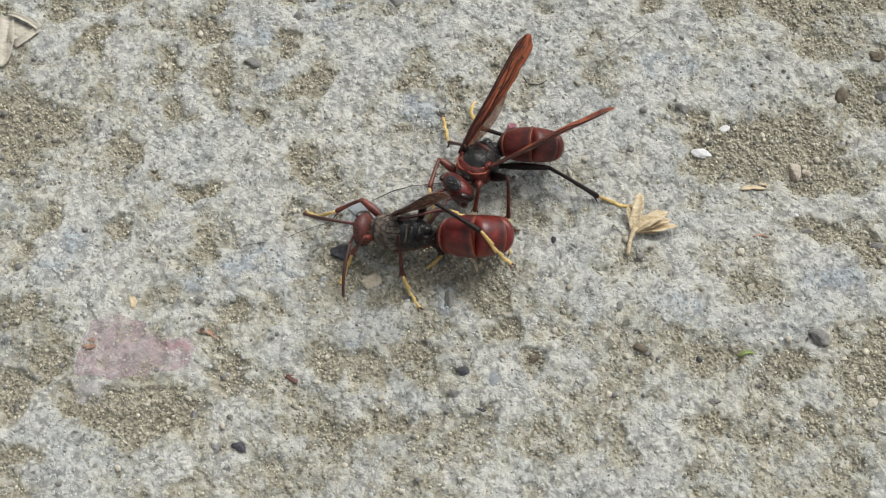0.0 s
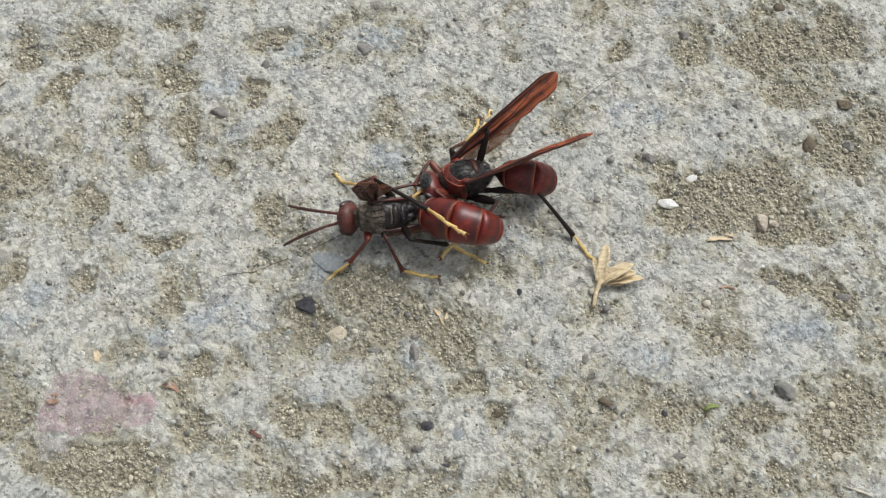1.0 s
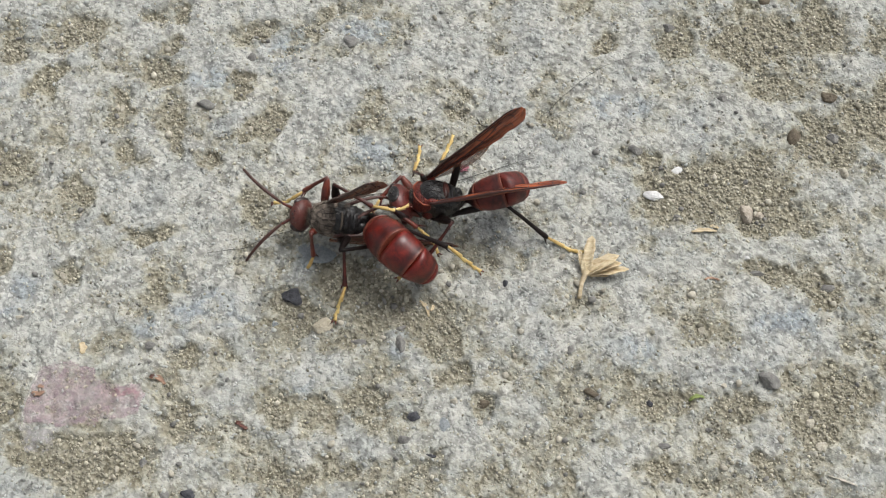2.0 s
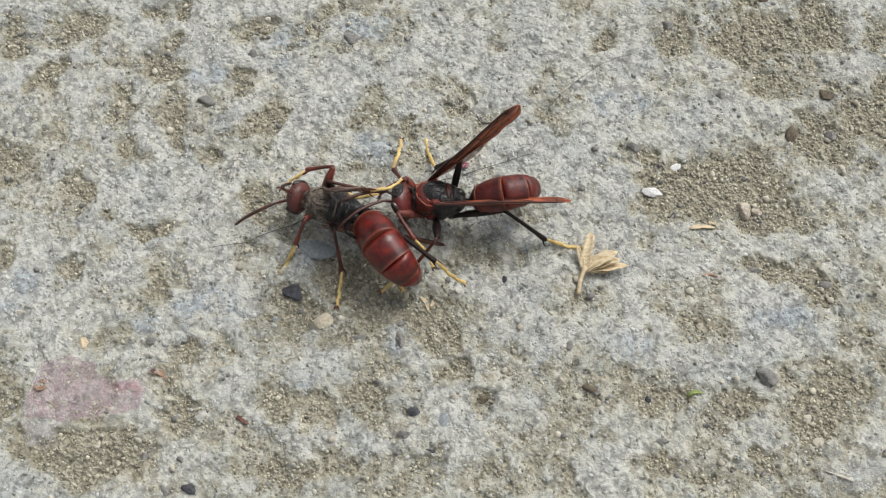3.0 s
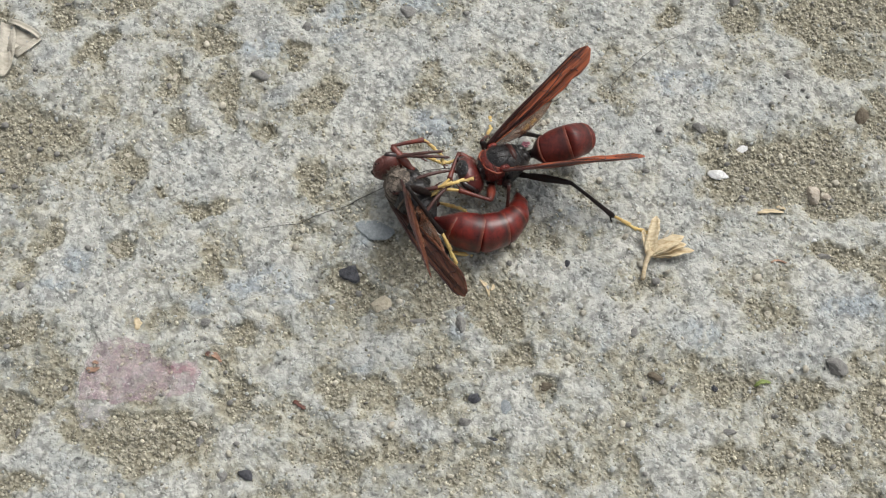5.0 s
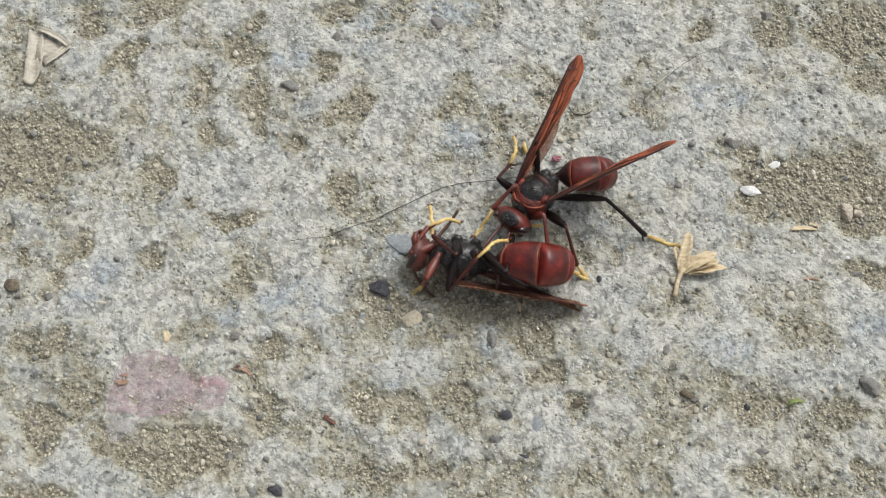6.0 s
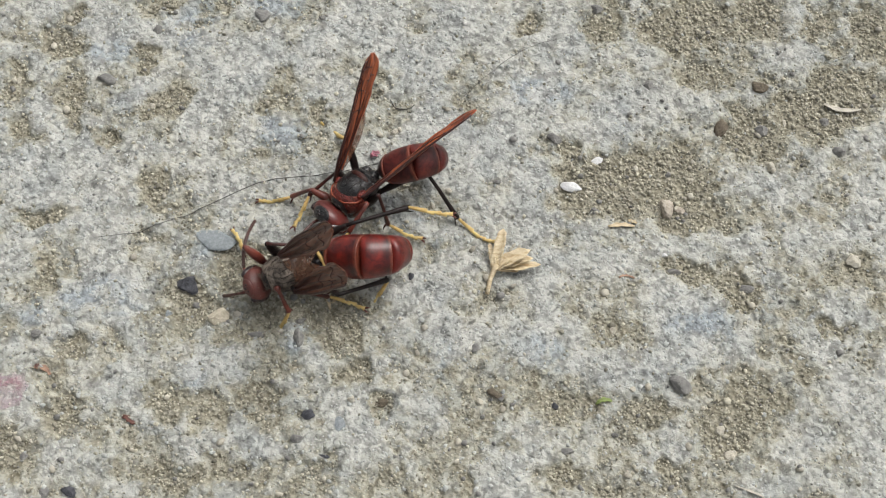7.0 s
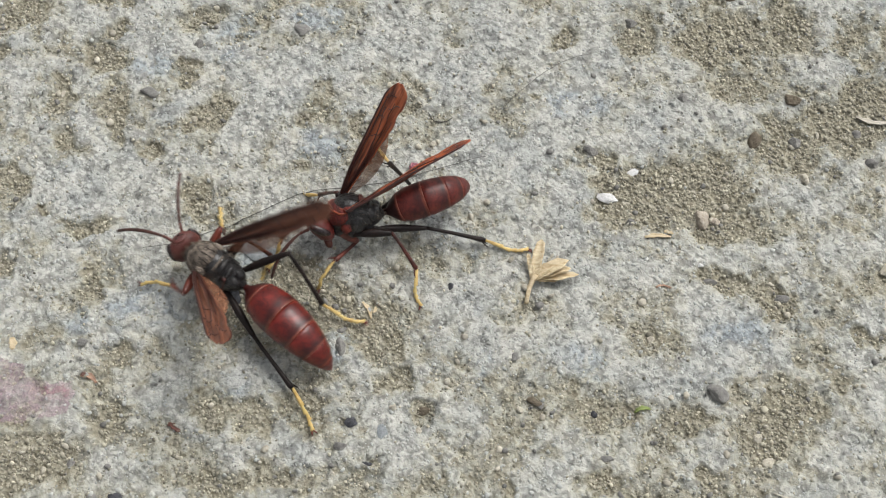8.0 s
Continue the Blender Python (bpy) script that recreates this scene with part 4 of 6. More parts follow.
def bent(a, b, n, bow, seed=0):
    """Points from a to b, bowed sideways."""
    a, b = Vector(a), Vector(b)
    d = b - a
    side = Vector((-d.y, d.x))
    return [tuple(a + d * (i / n) + side * bow * math.sin(math.pi * i / n)) for i in range(n + 1)]


def flake(name, a, b, width, mat, label, category, bow=0.1, lift=0.1, cup=0.14, curl=0.16):
    """A small dry flake lying between two places."""
    bm = bmesh.new()
    pts = on_ground(bent(a, b, 6, bow), lift)
    n = len(pts)
    w = [width * (0.3 + 0.7 * math.sin(math.pi * (i + 0.6) / n)) * (0.62, 1.1, 0.8, 1.25, 0.7, 1.05, 0.8)[(i + int(abs(a[0]) * 10)) % 7] for i in range(n)]
    blade(bm, pts, w, 0.05, 0.07, curl, cup)
    return tagged(part(name, bm, mat, None), label, category)


for spot in ((-17.1, -10, 1.45, 1.35, -15.7), (-0.8, -24.1, 1.1, 0.7, 15.8), (-25.4, -35.5, 1, 0.8, 5.4), (8.8, -6.3, 0.4, 0.5, 5.6), (26.9, -19.8, 0.5, 0.5, 5.5),):
    pebble(*spot, BLACK_STONE, 0.8, "small black angular pebble on the concrete")
for spot in ((-16.2, -10.9, 0.6, 0.4, 5.5), (-3.3, -15.1, 0.8, 1.2, 5.5), (-1.7, -27.1, 0.9, 0.7, 5.4), (-28.1, -36, 0.8, 0.7, 5.4), (-31.3, -32.3, 0.5, 0.5, 5.4), (24.3, 14, 1, 0.8, 5.7), (-32.2, 15.6, 1.4, 0.9, -5.7), (17.1, -14, 0.5, 0.7, -15.9), (28.6, -24.9, 0.8, 0.5, 5.4), (50.3, 19.1, 1, 0.9, -4.2), (60.1, 16.9, 1, 0.8, 7.1), (58.2, 21.1, 0.7, 0.6, 7.2), (29.9, 5, 0.6, 0.5, 7), (48.5, -2.7, 1, 0.6, 6.8), (39.7, -1.7, 1, 0.6, 6.9), (-33, -18.3, 0.7, 0.5, 6.4), (-27.2, 23.4, 0.6, 0.7, 5.7), (35.6, 23.2, 0.7, 0.7, 7.3), (28.5, 34, 1.1, 0.9, 5.8), (20.7, -19.5, 0.5, 0.5, 5.5), (-3.5, -13.1, 0.8, 0.6, 49.3),):
    pebble(*spot, GREY_STONE, 0.75, "small dark grey pebble lying on the concrete")
for spot in ((-12.9, -13.6, 1.25, 1.1, -15.5),):
    pebble(*spot, TAN_STONE, 0.75, "small cream-coloured pebble on the concrete")
for spot in ((-8.2, -15.2, 1.5, 0.6, -5.1), (-14.4, 27.1, 1.4, 1, -6.1),):
    pebble(*spot, GREY_STONE, 0.4, "flat dark grey stone chip set in the concrete")
for spot in ((1.4, -28.6, 1.1, 0.3, -4.8),):
    pebble(*spot, BLACK_STONE, 0.8, "thin black stone sliver on the concrete")
for spot in ((-14.9, -4.3, 2.3, 1.4, -3.8), (2.8, -24.8, 0.9, 1, 6.4),):
    pebble(*spot, BLUE_STONE, 0.2, "smooth blue-grey stone embedded in the concrete")
for spot in ((40.9, -16, 1.6, 1.1, -33.2),):
    pebble(*spot, GREY_STONE, 0.8, "grey angular stone chip with one dark side")
for spot in ((38.6, 6.5, 1.3, 1.3, -17.3), (40.3, 6.4, 0.7, 0.7, 5.6),):
    pebble(*spot, PINK_STONE, 0.8, "rounded buff pebble in the sandy hollow")
for spot in ((26.9, 7.9, 1.4, 0.9, -5.7),):
    pebble(*spot, WHITE_CHIP, 0.7, "crumbly white lump in the sandy hollow")
for spot in ((29.7, 12, 1, 0.5, 27.2), (38.5, 0.3, 0.6, 0.5, 5.6),):
    pebble(*spot, WHITE_CHIP, 0.5, "bright white stone chip on the sand")
for spot in ((49.9, 24.8, 1.2, 1.1, -18.5), (19.8, -19.2, 1, 0.6, -5), (7.2, -21.7, 1.1, 0.5, 0.3), (45.3, 18.7, 0.9, 1.5, -15.8), (-60.2, -15.3, 1.1, 1.1, 6.5), (41.6, 40, 0.9, 0.9, 5.8),):
    pebble(*spot, BROWN_STONE, 0.75, "brown earthy pebble in the sandy hollow")
for spot in ((-23.5, 18.8, 0.5, 0.5, 5.7), (-43.6, 14.3, 0.5, 0.5, 5.7), (-25.8, 12.4, 0.5, 0.5, 5.7), (-46.8, 2.5, 0.5, 0.4, 5.6), (-45.5, -10.1, 0.6, 0.6, 5.6), (4.6, 12.6, 0.7, 0.5, 5.7), (3.8, -21.8, 0.5, 0.5, 5.5), (7, -24.1, 0.4, 0.4, 5.4), (18.3, -20.4, 0.5, 0.5, 5.5), (33.1, -9.9, 0.5, 0.5, 5.5), (47, -23.1, 0.8, 0.7, 5.4), (45.7, -20.4, 0.6, 0.6, 5.4), (51.5, 13.8, 0.7, 1, 37.6), (53.2, 20.4, 0.4, 0.5, 7.2), (40, 6.6, 0.6, 0.5, 7), (47.2, -23, 0.9, 0.7, 6.5), (45.7, -20.4, 0.5, 0.5, 6.6), (50.4, -12.8, 0.5, 0.4, 6.7), (-43, 14.3, 0.4, 0.5, 6.7), (-57.1, -19.8, 0.4, 0.4, 6.5), (-39.9, -35, 0.5, 0.4, 6.3), (-49.3, -16.2, 0.6, 0.3, -4), (35.6, -16.9, 0.5, 0.4, 6.7),):
    pebble(*spot, PALE_GRIT, 0.75, "small cream-coloured pebble on the concrete")
for spot in ((61.4, 2.3, 1.2, 1, 6.9),):
    pebble(*spot, PALE_GRIT, 0.8, "pale rounded pebble in the sandy hollow")
for spot in ((-18.7, -13.9, 0.5, 0.5, 5.5),):
    pebble(*spot, BLUE_STONE, 0.75, "small dark grey pebble lying on the concrete")

flake("rust_flake", (-32.4, -22.15), (-30.5, -22.75), 0.75, RUST, "curled orange-brown flake on the concrete", "flake", 0.2)
flake("rust_flake", (-32.3, -21.9), (-31.7, -22.2), 0.5, DEEP_RUST, "dark brown flake on the concrete", "flake", 0.1)
flake("rust_flake", (-45.6, -25.3), (-44.1, -25.15), 0.7, RUST, "orange-brown flake lying on pink film", "flake", -0.2, 0.2)
flake("rust_flake", (-45.1, -24.6), (-44.4, -24.7), 0.5, RUST, "small orange-brown flake on pink film", "flake", 0.2, 0.2)
flake("rust_flake", (-21.5, -26.5), (-20.0, -27.2), 0.85, DEEP_RUST, "dark red flake on the concrete", "flake", 0.1)
flake("rust_flake", (33.2, -3.6), (35.1, -3.4), 0.4, RUST, "thin red-orange flake on the concrete", "flake", 0.2)
flake("husk_scrap", (-41.3, -18.7), (-40.9, -20.1), 0.85, STRAW, "small tan husk scrap on the concrete", "husk", 0.2)
flake("straw_scrap", (31.6, 2.9), (34.8, 3.35), 0.65, STRAW, "short pale straw scrap on the sand", "straw", 0.08, 0.2)
flake("straw_scrap", (34.0, 4.2), (35.0, 3.7), 0.6, STRAW, "small tan straw scrap on the sand", "straw", 0.1, 0.2)
flake("straw_scrap", (58.2, 23.6), (62.9, 23.3), 0.8, DRY_LEAF, "pale dry straw lying on the sand", "straw", -0.1, 0.3)
flake("straw_scrap", (47.4, -26.8), (50.7, -27.7), 0.3, DRY_LEAF, "thin white fibre on the concrete", "fibre", 0.03, 0.2)
flake("green_scrap", (31.5, -19.0), (33.3, -18.5), 0.55, GREEN, "tiny green plant scrap on the concrete", "plant scrap", 0.15, 0.2)
flake("chaff", (-1.5, -9.3), (-0.2, -11.2), 0.5, STRAW, "pale yellow chaff scrap on the concrete", "chaff", 0.12)
flake("chaff", (0.2, -9.6), (-0.1, -10.5), 0.4, STRAW, "small pale chaff scrap on the concrete", "chaff", 0.12)
flake("petal_scrap", (2.1, 8.6), (3.1, 9.2), 0.8, PETAL, "tiny crumpled pink petal scrap", "petal", 0.2, 0.4, 0.5)
flake("petal_scrap", (2.2, 9.3), (2.9, 8.7), 0.5, PETAL, "tiny pink petal scrap", "petal", -0.2, 0.6, 0.5)


def dry_leaf():
    """A folded, papery leaf corner with a raised, rolled rim."""
    leaf = tagged(new("dry_leaf"), "folded papery beige leaf scrap on the sand", "leaf")
    strips = [((-65.6, 19.4), (-64.6, 12.0), 1.9, 0.25, 0.35), ((-65.4, 19.6), (-61.0, 17.6), 0.85, 0.55, 0.45), ((-61.0, 17.6), (-63.4, 14.6), 0.8, 0.35, 0.4), ((-64.9, 15.0), (-64.6, 11.5), 1.7, 0.5, 0.5)]
    for a, b, w, lift, cup in strips:
        bm = bmesh.new()
        pts = on_ground(bent(a, b, 8, 0.05), lift)
        blade(bm, pts, [w * (0.6 + 0.4 * math.sin(0.6 + 2.2 * i / 8)) for i in range(9)], 0.1, 0.1, 0.12, cup)
        part("fold", bm, DRY_LEAF, leaf)
    bm = bmesh.new()
    vs = [bm.verts.new((x, y, ground_z(x, y) + 0.3)) for x, y in ((-65.2, 19.0), (-61.4, 17.5), (-63.6, 14.9), (-64.8, 15.4))]
    low = [bm.verts.new(v.co - Vector((0, 0, 0.1))) for v in vs]
    bm.faces.new(vs)
    bm.faces.new(low[::-1])
    for i in range(4):
        bm.faces.new((vs[i], low[i], low[(i + 1) % 4], vs[(i + 1) % 4]))
    part("web", bm, DRY_LEAF, leaf)


dry_leaf()


def dried_husk():
    """A dry flower husk: stalk, cup and pointed bracts, lying on its side."""
    z = ground_z(18.4, -4.2)
    husk = tagged(new("dried_husk"), "dry straw-coloured flower husk with pointed bracts", "husk")
    husk.location = (18.4 * MM, -4.2 * MM, (z + 0.25) * MM)
    bm = bmesh.new()
    tube(bm, [(-0.5, -3.2, -0.05), (-0.42, -2.2, 0.0), (-0.3, -1.2, 0.12), (0.0, -0.3, 0.3), (0.25, 0.35, 0.45)], [0.27, 0.26, 0.28, 0.36, 0.5], 10)
    part("stalk", bm, STRAW, husk, "pale dry stalk")
    tips = [((0.6, 4.7), 1.6, 1.1), ((-0.9, 2.9), 0.75, 0.5), ((4.0, 2.3), 1.75, 1.3), ((5.4, 0.9), 1.4, 0.5), ((4.4, 1.5), 1.3, 0.8), ((3.0, 0.0), 1.1, 0.15), ((2.5, 1.9), 1.1, 0.9)]
    rng = random.Random(12)
    for (tx, ty), w, up in tips:
        bm = bmesh.new()
        n = 8
        pts = []
        for i in range(n + 1):
            f = i / n
            pts.append((tx * f, ty * f, 0.3 + up * math.sin(f * 1.9)))
        blade(bm, pts, [w * (0.25 + 0.75 * math.sin(math.pi * min(1, 0.12 + 0.86 * i / n)) ** 0.9) * rng.uniform(0.78, 1.18) if i < n else 0.06 for i in range(n + 1)], 0, 0.07, 0.14, 0.3)
        part("bract", bm, HUSK, husk, "pointed papery bract")
    for sx, sy in ((2.0, 2.75), (2.6, 2.6), (2.3, 2.25), (1.7, 2.2)):
        bm = bmesh.new()
        ball(bm, (sx, sy, 1.1), (0.2, 0.4, 0.2), (0, 0, -25), 10)
        part("seed", bm, PALE_GRIT, husk, "cream seed")
    return husk


dried_husk()


def film_piece(name, outline, mat, lift, ragged, parent=None, label=""):
    """A thin sheet inside an outline, laid over the bumps of the ground, with a torn rim."""
    pts = [Vector(p) for p in outline]

    def inside(x, y):
        p, hits, near = Vector((x, y)), False, 1e9
        for a, b in zip(pts, pts[1:] + pts[:1]):
            d = b - a
            near = min(near, (p - a - d * max(0.0, min(1.0, (p - a).dot(d) / d.length_squared))).length)
            if (a.y > y) != (b.y > y) and x < a.x + (y - a.y) / (b.y - a.y) * d.x:
                hits = not hits
        tear = noise.noise(Vector((x * 0.7, y * 0.7, 3.0))) + 0.6 * noise.noise(Vector((x * 2.2, y * 2.2, 8.0)))
        return (near if hits else -near) + ragged * tear > 0

    step, bm, grid = 0.2, bmesh.new(), {}
    x0, y0 = min(p.x for p in pts) - 1, min(p.y for p in pts) - 1
    for i in range(int((max(p.x for p in pts) + 1 - x0) / step)):
        for j in range(int((max(p.y for p in pts) + 1 - y0) / step)):
            x, y = x0 + i * step, y0 + j * step
            if inside(x, y):
                grid[i, j] = [bm.verts.new((x, y, ground_z(x, y) + lift + dz)) for dz in (0.03, 0)]
    for i, j in list(grid):
        if all(q in grid for q in ((i + 1, j), (i, j + 1), (i + 1, j + 1))):
            a, b, c, d = grid[i, j], grid[i + 1, j], grid[i + 1, j + 1], grid[i, j + 1]
            bm.faces.new((a[0], b[0], c[0], d[0]))
            bm.faces.new((a[1], d[1], c[1], b[1]))
    bmesh.ops.delete(bm, geom=[v for v in bm.verts if not v.link_faces], context="VERTS")
    return part(name, bm, mat, parent, label)


def pink_film():
    """A faded scrap of film: the pink sheet, a deeper smear on it, a clear corner and a creased pale rim."""
    film = tagged(new("film_scrap"), "faded pink film scrap stuck to the concrete", "film scrap")
    film_piece("sheet", [(-45.4, -22.1), (-42.2, -21.1), (-38.9, -21.7), (-38.2, -23.2), (-33.0, -23.2), (-32.3, -24.4), (-32.7, -26.9), (-37.3, -28.5), (-41.2, -29.3), (-45.9, -29.1), (-46.2, -26.8), (-45.7, -23.7)], PINK_FILM, 0.10, 0.5, film, "thin faded pink sheet")
    film_piece("smear", [(-36.8, -24.0), (-32.8, -23.9), (-32.9, -25.1), (-36.3, -25.3)], PINK_SMEAR, 0.16, 0.5, film, "deeper pink smear")
    film_piece("clear_corner", [(-46.1, -29.2), (-41.2, -29.4), (-41.9, -30.6), (-42.0, -32.3), (-44.4, -32.6), (-45.7, -31.0)], CLEAR_FILM, 0.10, 0.35, film, "clear torn corner")
    bm = bmesh.new()
    rim = [(-45.2, -22.2), (-45.7, -23.7), (-46.0, -25.2), (-46.2, -26.8), (-46.1, -28.4), (-46.1, -29.6), (-45.7, -31.0), (-44.9, -32.2), (-44.3, -32.7)]
    tube(bm, on_ground(rim, 0.16), [0.03, 0.06, 0.08, 0.06, 0.07, 0.09, 0.07, 0.08, 0.03], 6)
    part("crease", bm, CLEAR_FILM, film, "pale creased rim")


pink_film()


def strand(name, pts, r, label, lift=0.25):
    """A hair that lies over the bumps of the ground."""
    bm = bmesh.new()
    fine = []
    for i in range(len(pts) - 1):
        p = [Vector(pts[max(0, min(len(pts) - 1, i + k))]) for k in (-1, 0, 1, 2)]
        for k in range(6):
            f = k / 6
            q = 0.5 * (2 * p[1] + (p[2] - p[0]) * f + (2 * p[0] - 5 * p[1] + 4 * p[2] - p[3]) * f * f + (3 * p[1] - p[0] - 3 * p[2] + p[3]) * f ** 3)
            fine.append(tuple(q))
    fine.append(pts[-1])
    tube(bm, on_ground(fine, lift), [r * (0.6 + 0.4 * math.sin(math.pi * i / (len(fine) - 1))) for i in range(len(fine))], 6)
    return tagged(part(name, bm, HAIR), label, "hair")


LONG_HAIR = strand("hair", [(-28.5, -5.7), (-23.8, -4.2), (-18.9, -1.5), (-14.6, 1.3), (-11.5, 3.3), (-8.2, 4.5), (-4.2, 5.3), (-0.9, 6.4), (4.0, 8.4), (9.2, 10.8), (11.3, 11.5)], 0.05, "long thin dark hair lying across the concrete")
strand("hair", [(11.4, 17.3), (14.2, 20.7), (17.1, 24.0), (20.0, 26.7), (23.6, 28.5)], 0.03, "thin dark hair on the concrete", 0.12)
strand("fibre", [(3.4, 17.0), (4.2, 16.1), (5.6, 16.1), (6.6, 16.7)], 0.07, "short curled dark fibre on the concrete", 0.12)

# ---- how a wasp is posed: places in millimetres become poses of its rigid parts ----
def basis(origin, ahead, up):
    """A pose at origin with x along ahead and z as near to up as can be."""
    x = Vector(ahead).normalized()
    z = Vector(up) - x * Vector(up).dot(x)
    if z.length < 1e-6:
        z = x.orthogonal()
    z.normalize()
    y = z.cross(x)
    m = Matrix((x, y, z)).transposed().to_4x4()
    m.translation = origin
    return m


def upright(ahead, roll):
    """The direction of a body's back, leaning by roll degrees to its right."""
    x = Vector(ahead).normalized()
    z = Vector((0, 0, 1)) - x * x.z
    if z.length < 1e-4:
        z = Vector((0, 1, 0))
    return Matrix.Rotation(radians(roll), 3, x) @ z.normalized()


def chain(theta, lengths):
    """The abdomen's joints in its own plane when each joint bends by theta."""
    p, a, out = np.zeros(2), 0.0, []
    for k, length in enumerate(lengths):
        out.append((p.copy(), a))
        p = p + length * np.array([math.cos(a), math.sin(a)])
        a += theta * (0.6 if k == 0 else 1.0)
    return out, p


def solve(s, lengths, stretch):
    """World poses, in millimetres, of all parts from a state of named places."""
    neck, waist = Vector(s["neck"]), Vector(s["waist"])
    fit = lambda x, y, z: Vector((x * stretch, y, z))
    ahead = (neck - waist).normalized()
    back = upright(ahead, s["roll"][0])
    body = basis((0, 0, 0), ahead, back)
    body.translation = (neck + waist) / 2 - body.to_3x3() @ ((fit(*NECK) + fit(*WAIST)) / 2)
    out = {"root": body}
    spot = lambda v: body @ v
    # head
    n = spot(fit(*NECK))
    face = Vector(s["face"]) - n
    out["head"] = basis(n, face, upright(face, s["tilt"][0]))
    # abdomen: bend until the tip reaches its place
    w, tip = spot(fit(*WAIST)), Vector(s["tip"])
    want = min((tip - w).length, sum(lengths) * 0.995)
    lo, hi = 0.0, 0.85
    for _ in range(24):
        mid = (lo + hi) / 2
        if np.linalg.norm(chain(mid, lengths)[1]) > want:
            lo = mid
        else:
            hi = mid
    joints, end = chain(lo, lengths)
    chord = (tip - w).normalized()
    side = Vector(s["belly"])
    side = (side - chord * side.dot(chord)).normalized()
    lead = math.atan2(end[1], end[0])
    e1 = chord * math.cos(lead) - side * math.sin(lead)
    e2 = chord * math.sin(lead) + side * math.cos(lead)
    out["rings"] = []
    for p, a in joints:
        d = e1 * math.cos(a) + e2 * math.sin(a)
        v = e2 * math.cos(a) - e1 * math.sin(a)
        out["rings"].append(basis(w + e1 * float(p[0]) + e2 * float(p[1]), -d, -v))
    for sd, k in (("L", 1), ("R", -1)):
        root = spot(fit(WING_ROOT.x, k * WING_ROOT.y, WING_ROOT.z))
        out["wing" + sd] = basis(root, Vector(s["wing" + sd]) - root, Vector(s["blade" + sd]))
        root = out["head"] @ Vector((SCAPE_ROOT.x, k * SCAPE_ROOT.y, SCAPE_ROOT.z))
        out["feeler" + sd] = basis(root, Vector(s["feeler" + sd]) - root, out["head"].to_3x3() @ Vector((0, 0, 1)))
        for kind, hip in HIPS.items():
            l1, l2, l3 = LEG_LENGTHS[kind]
            h = spot(fit(hip.x, k * hip.y, hip.z))
            knee, ankle, toe = (Vector(s[kind + sd][i:i + 3]) for i in (0, 3, 6))
            d = ankle - h
            dist = max(abs(l1 - l2) + 0.3, min(d.length, (l1 + l2) * 0.992))
            d.normalize()
            bend = knee - h
            bend = bend - d * bend.dot(d)
            if bend.length < 1e-3:
                bend = Vector((0, 0, 1)) - d * d.z
            bend.normalize()
            c = (l1 * l1 + dist * dist - l2 * l2) / (2 * l1 * dist)
            c = max(-1.0, min(1.0, c))
            kp = h + d * (l1 * c) + bend * (l1 * math.sqrt(1 - c * c))
            ap = h + d * dist
            out[kind + sd] = (basis(h, kp - h, bend), basis(kp, ap - kp, bend), basis(ap, toe - ap, bend))
    return out


def resting(s):
    """Fill in what a key leaves out: limbs that follow the body."""
    neck, waist = Vector(s["neck"]), Vector(s["waist"])
    ahead = neck - waist
    s.setdefault("roll", (0,))
    body = basis((neck + waist) / 2, ahead, upright(ahead, s["roll"][0]))
    at = lambda x, y, z: tuple(body @ Vector((x, y, z)))
    s.setdefault("face", at(6.8, 0, -0.4))
    s.setdefault("tilt", s["roll"])
    s.setdefault("tip", at(-17.5, 0, -2.5))
    s.setdefault("belly", tuple(body.to_3x3() @ Vector((0, 0, -1))))
    stance = {"fore": ((4.0, 3.2, -0.6), (5.0, 4.6, -3.2), (7.0, 6.2, -4.6)), "mid": ((0.8, 5.0, 0.2), (0.5, 7.4, -3.5), (-0.5, 10.0, -4.6)), "hind": ((-5.0, 5.0, 1.0), (-7.5, 7.0, -3.2), (-11.0, 9.0, -4.6))}
    for sd, k in (("L", 1), ("R", -1)):
        s.setdefault("wing" + sd, at(-11, k * 8, 6))
        s.setdefault("blade" + sd, tuple(body.to_3x3() @ Vector((0, k * 0.5, 1))))
        s.setdefault("feeler" + sd, at(12, k * 4, 1.5))
        for kind, spots in stance.items():
            if kind + sd not in s:
                s[kind + sd] = tuple(c for x, y, z in spots for c in at(x, k * y, z))
    return s


def between(keys, t):
    """The state at t: each place glides through its keys."""
    ts = [k[0] for k in keys]
    i = max(0, min(len(ts) - 2, int(np.searchsorted(ts, t, side="right")) - 1))
    t0, t1 = ts[i], ts[i + 1]
    f = min(1.0, max(0.0, (t - t0) / (t1 - t0)))
    out = {}
    for name in keys[i][1]:
        p = [np.array(keys[j][1][name], float) for j in (max(i - 1, 0), i, i + 1, min(i + 2, len(ts) - 1))]
        m1 = (p[2] - p[0]) / max(0.05, t1 - ts[max(i - 1, 0)]) * (t1 - t0) * 0.6
        m2 = (p[3] - p[1]) / max(0.05, ts[min(i + 2, len(ts) - 1)] - t0) * (t1 - t0) * 0.6
        h = (2 * f ** 3 - 3 * f ** 2 + 1, f ** 3 - 2 * f ** 2 + f, -2 * f ** 3 + 3 * f ** 2, f ** 3 - f ** 2)
        out[name] = tuple(h[0] * p[1] + h[1] * m1 + h[2] * p[2] + h[3] * m2)
    return out


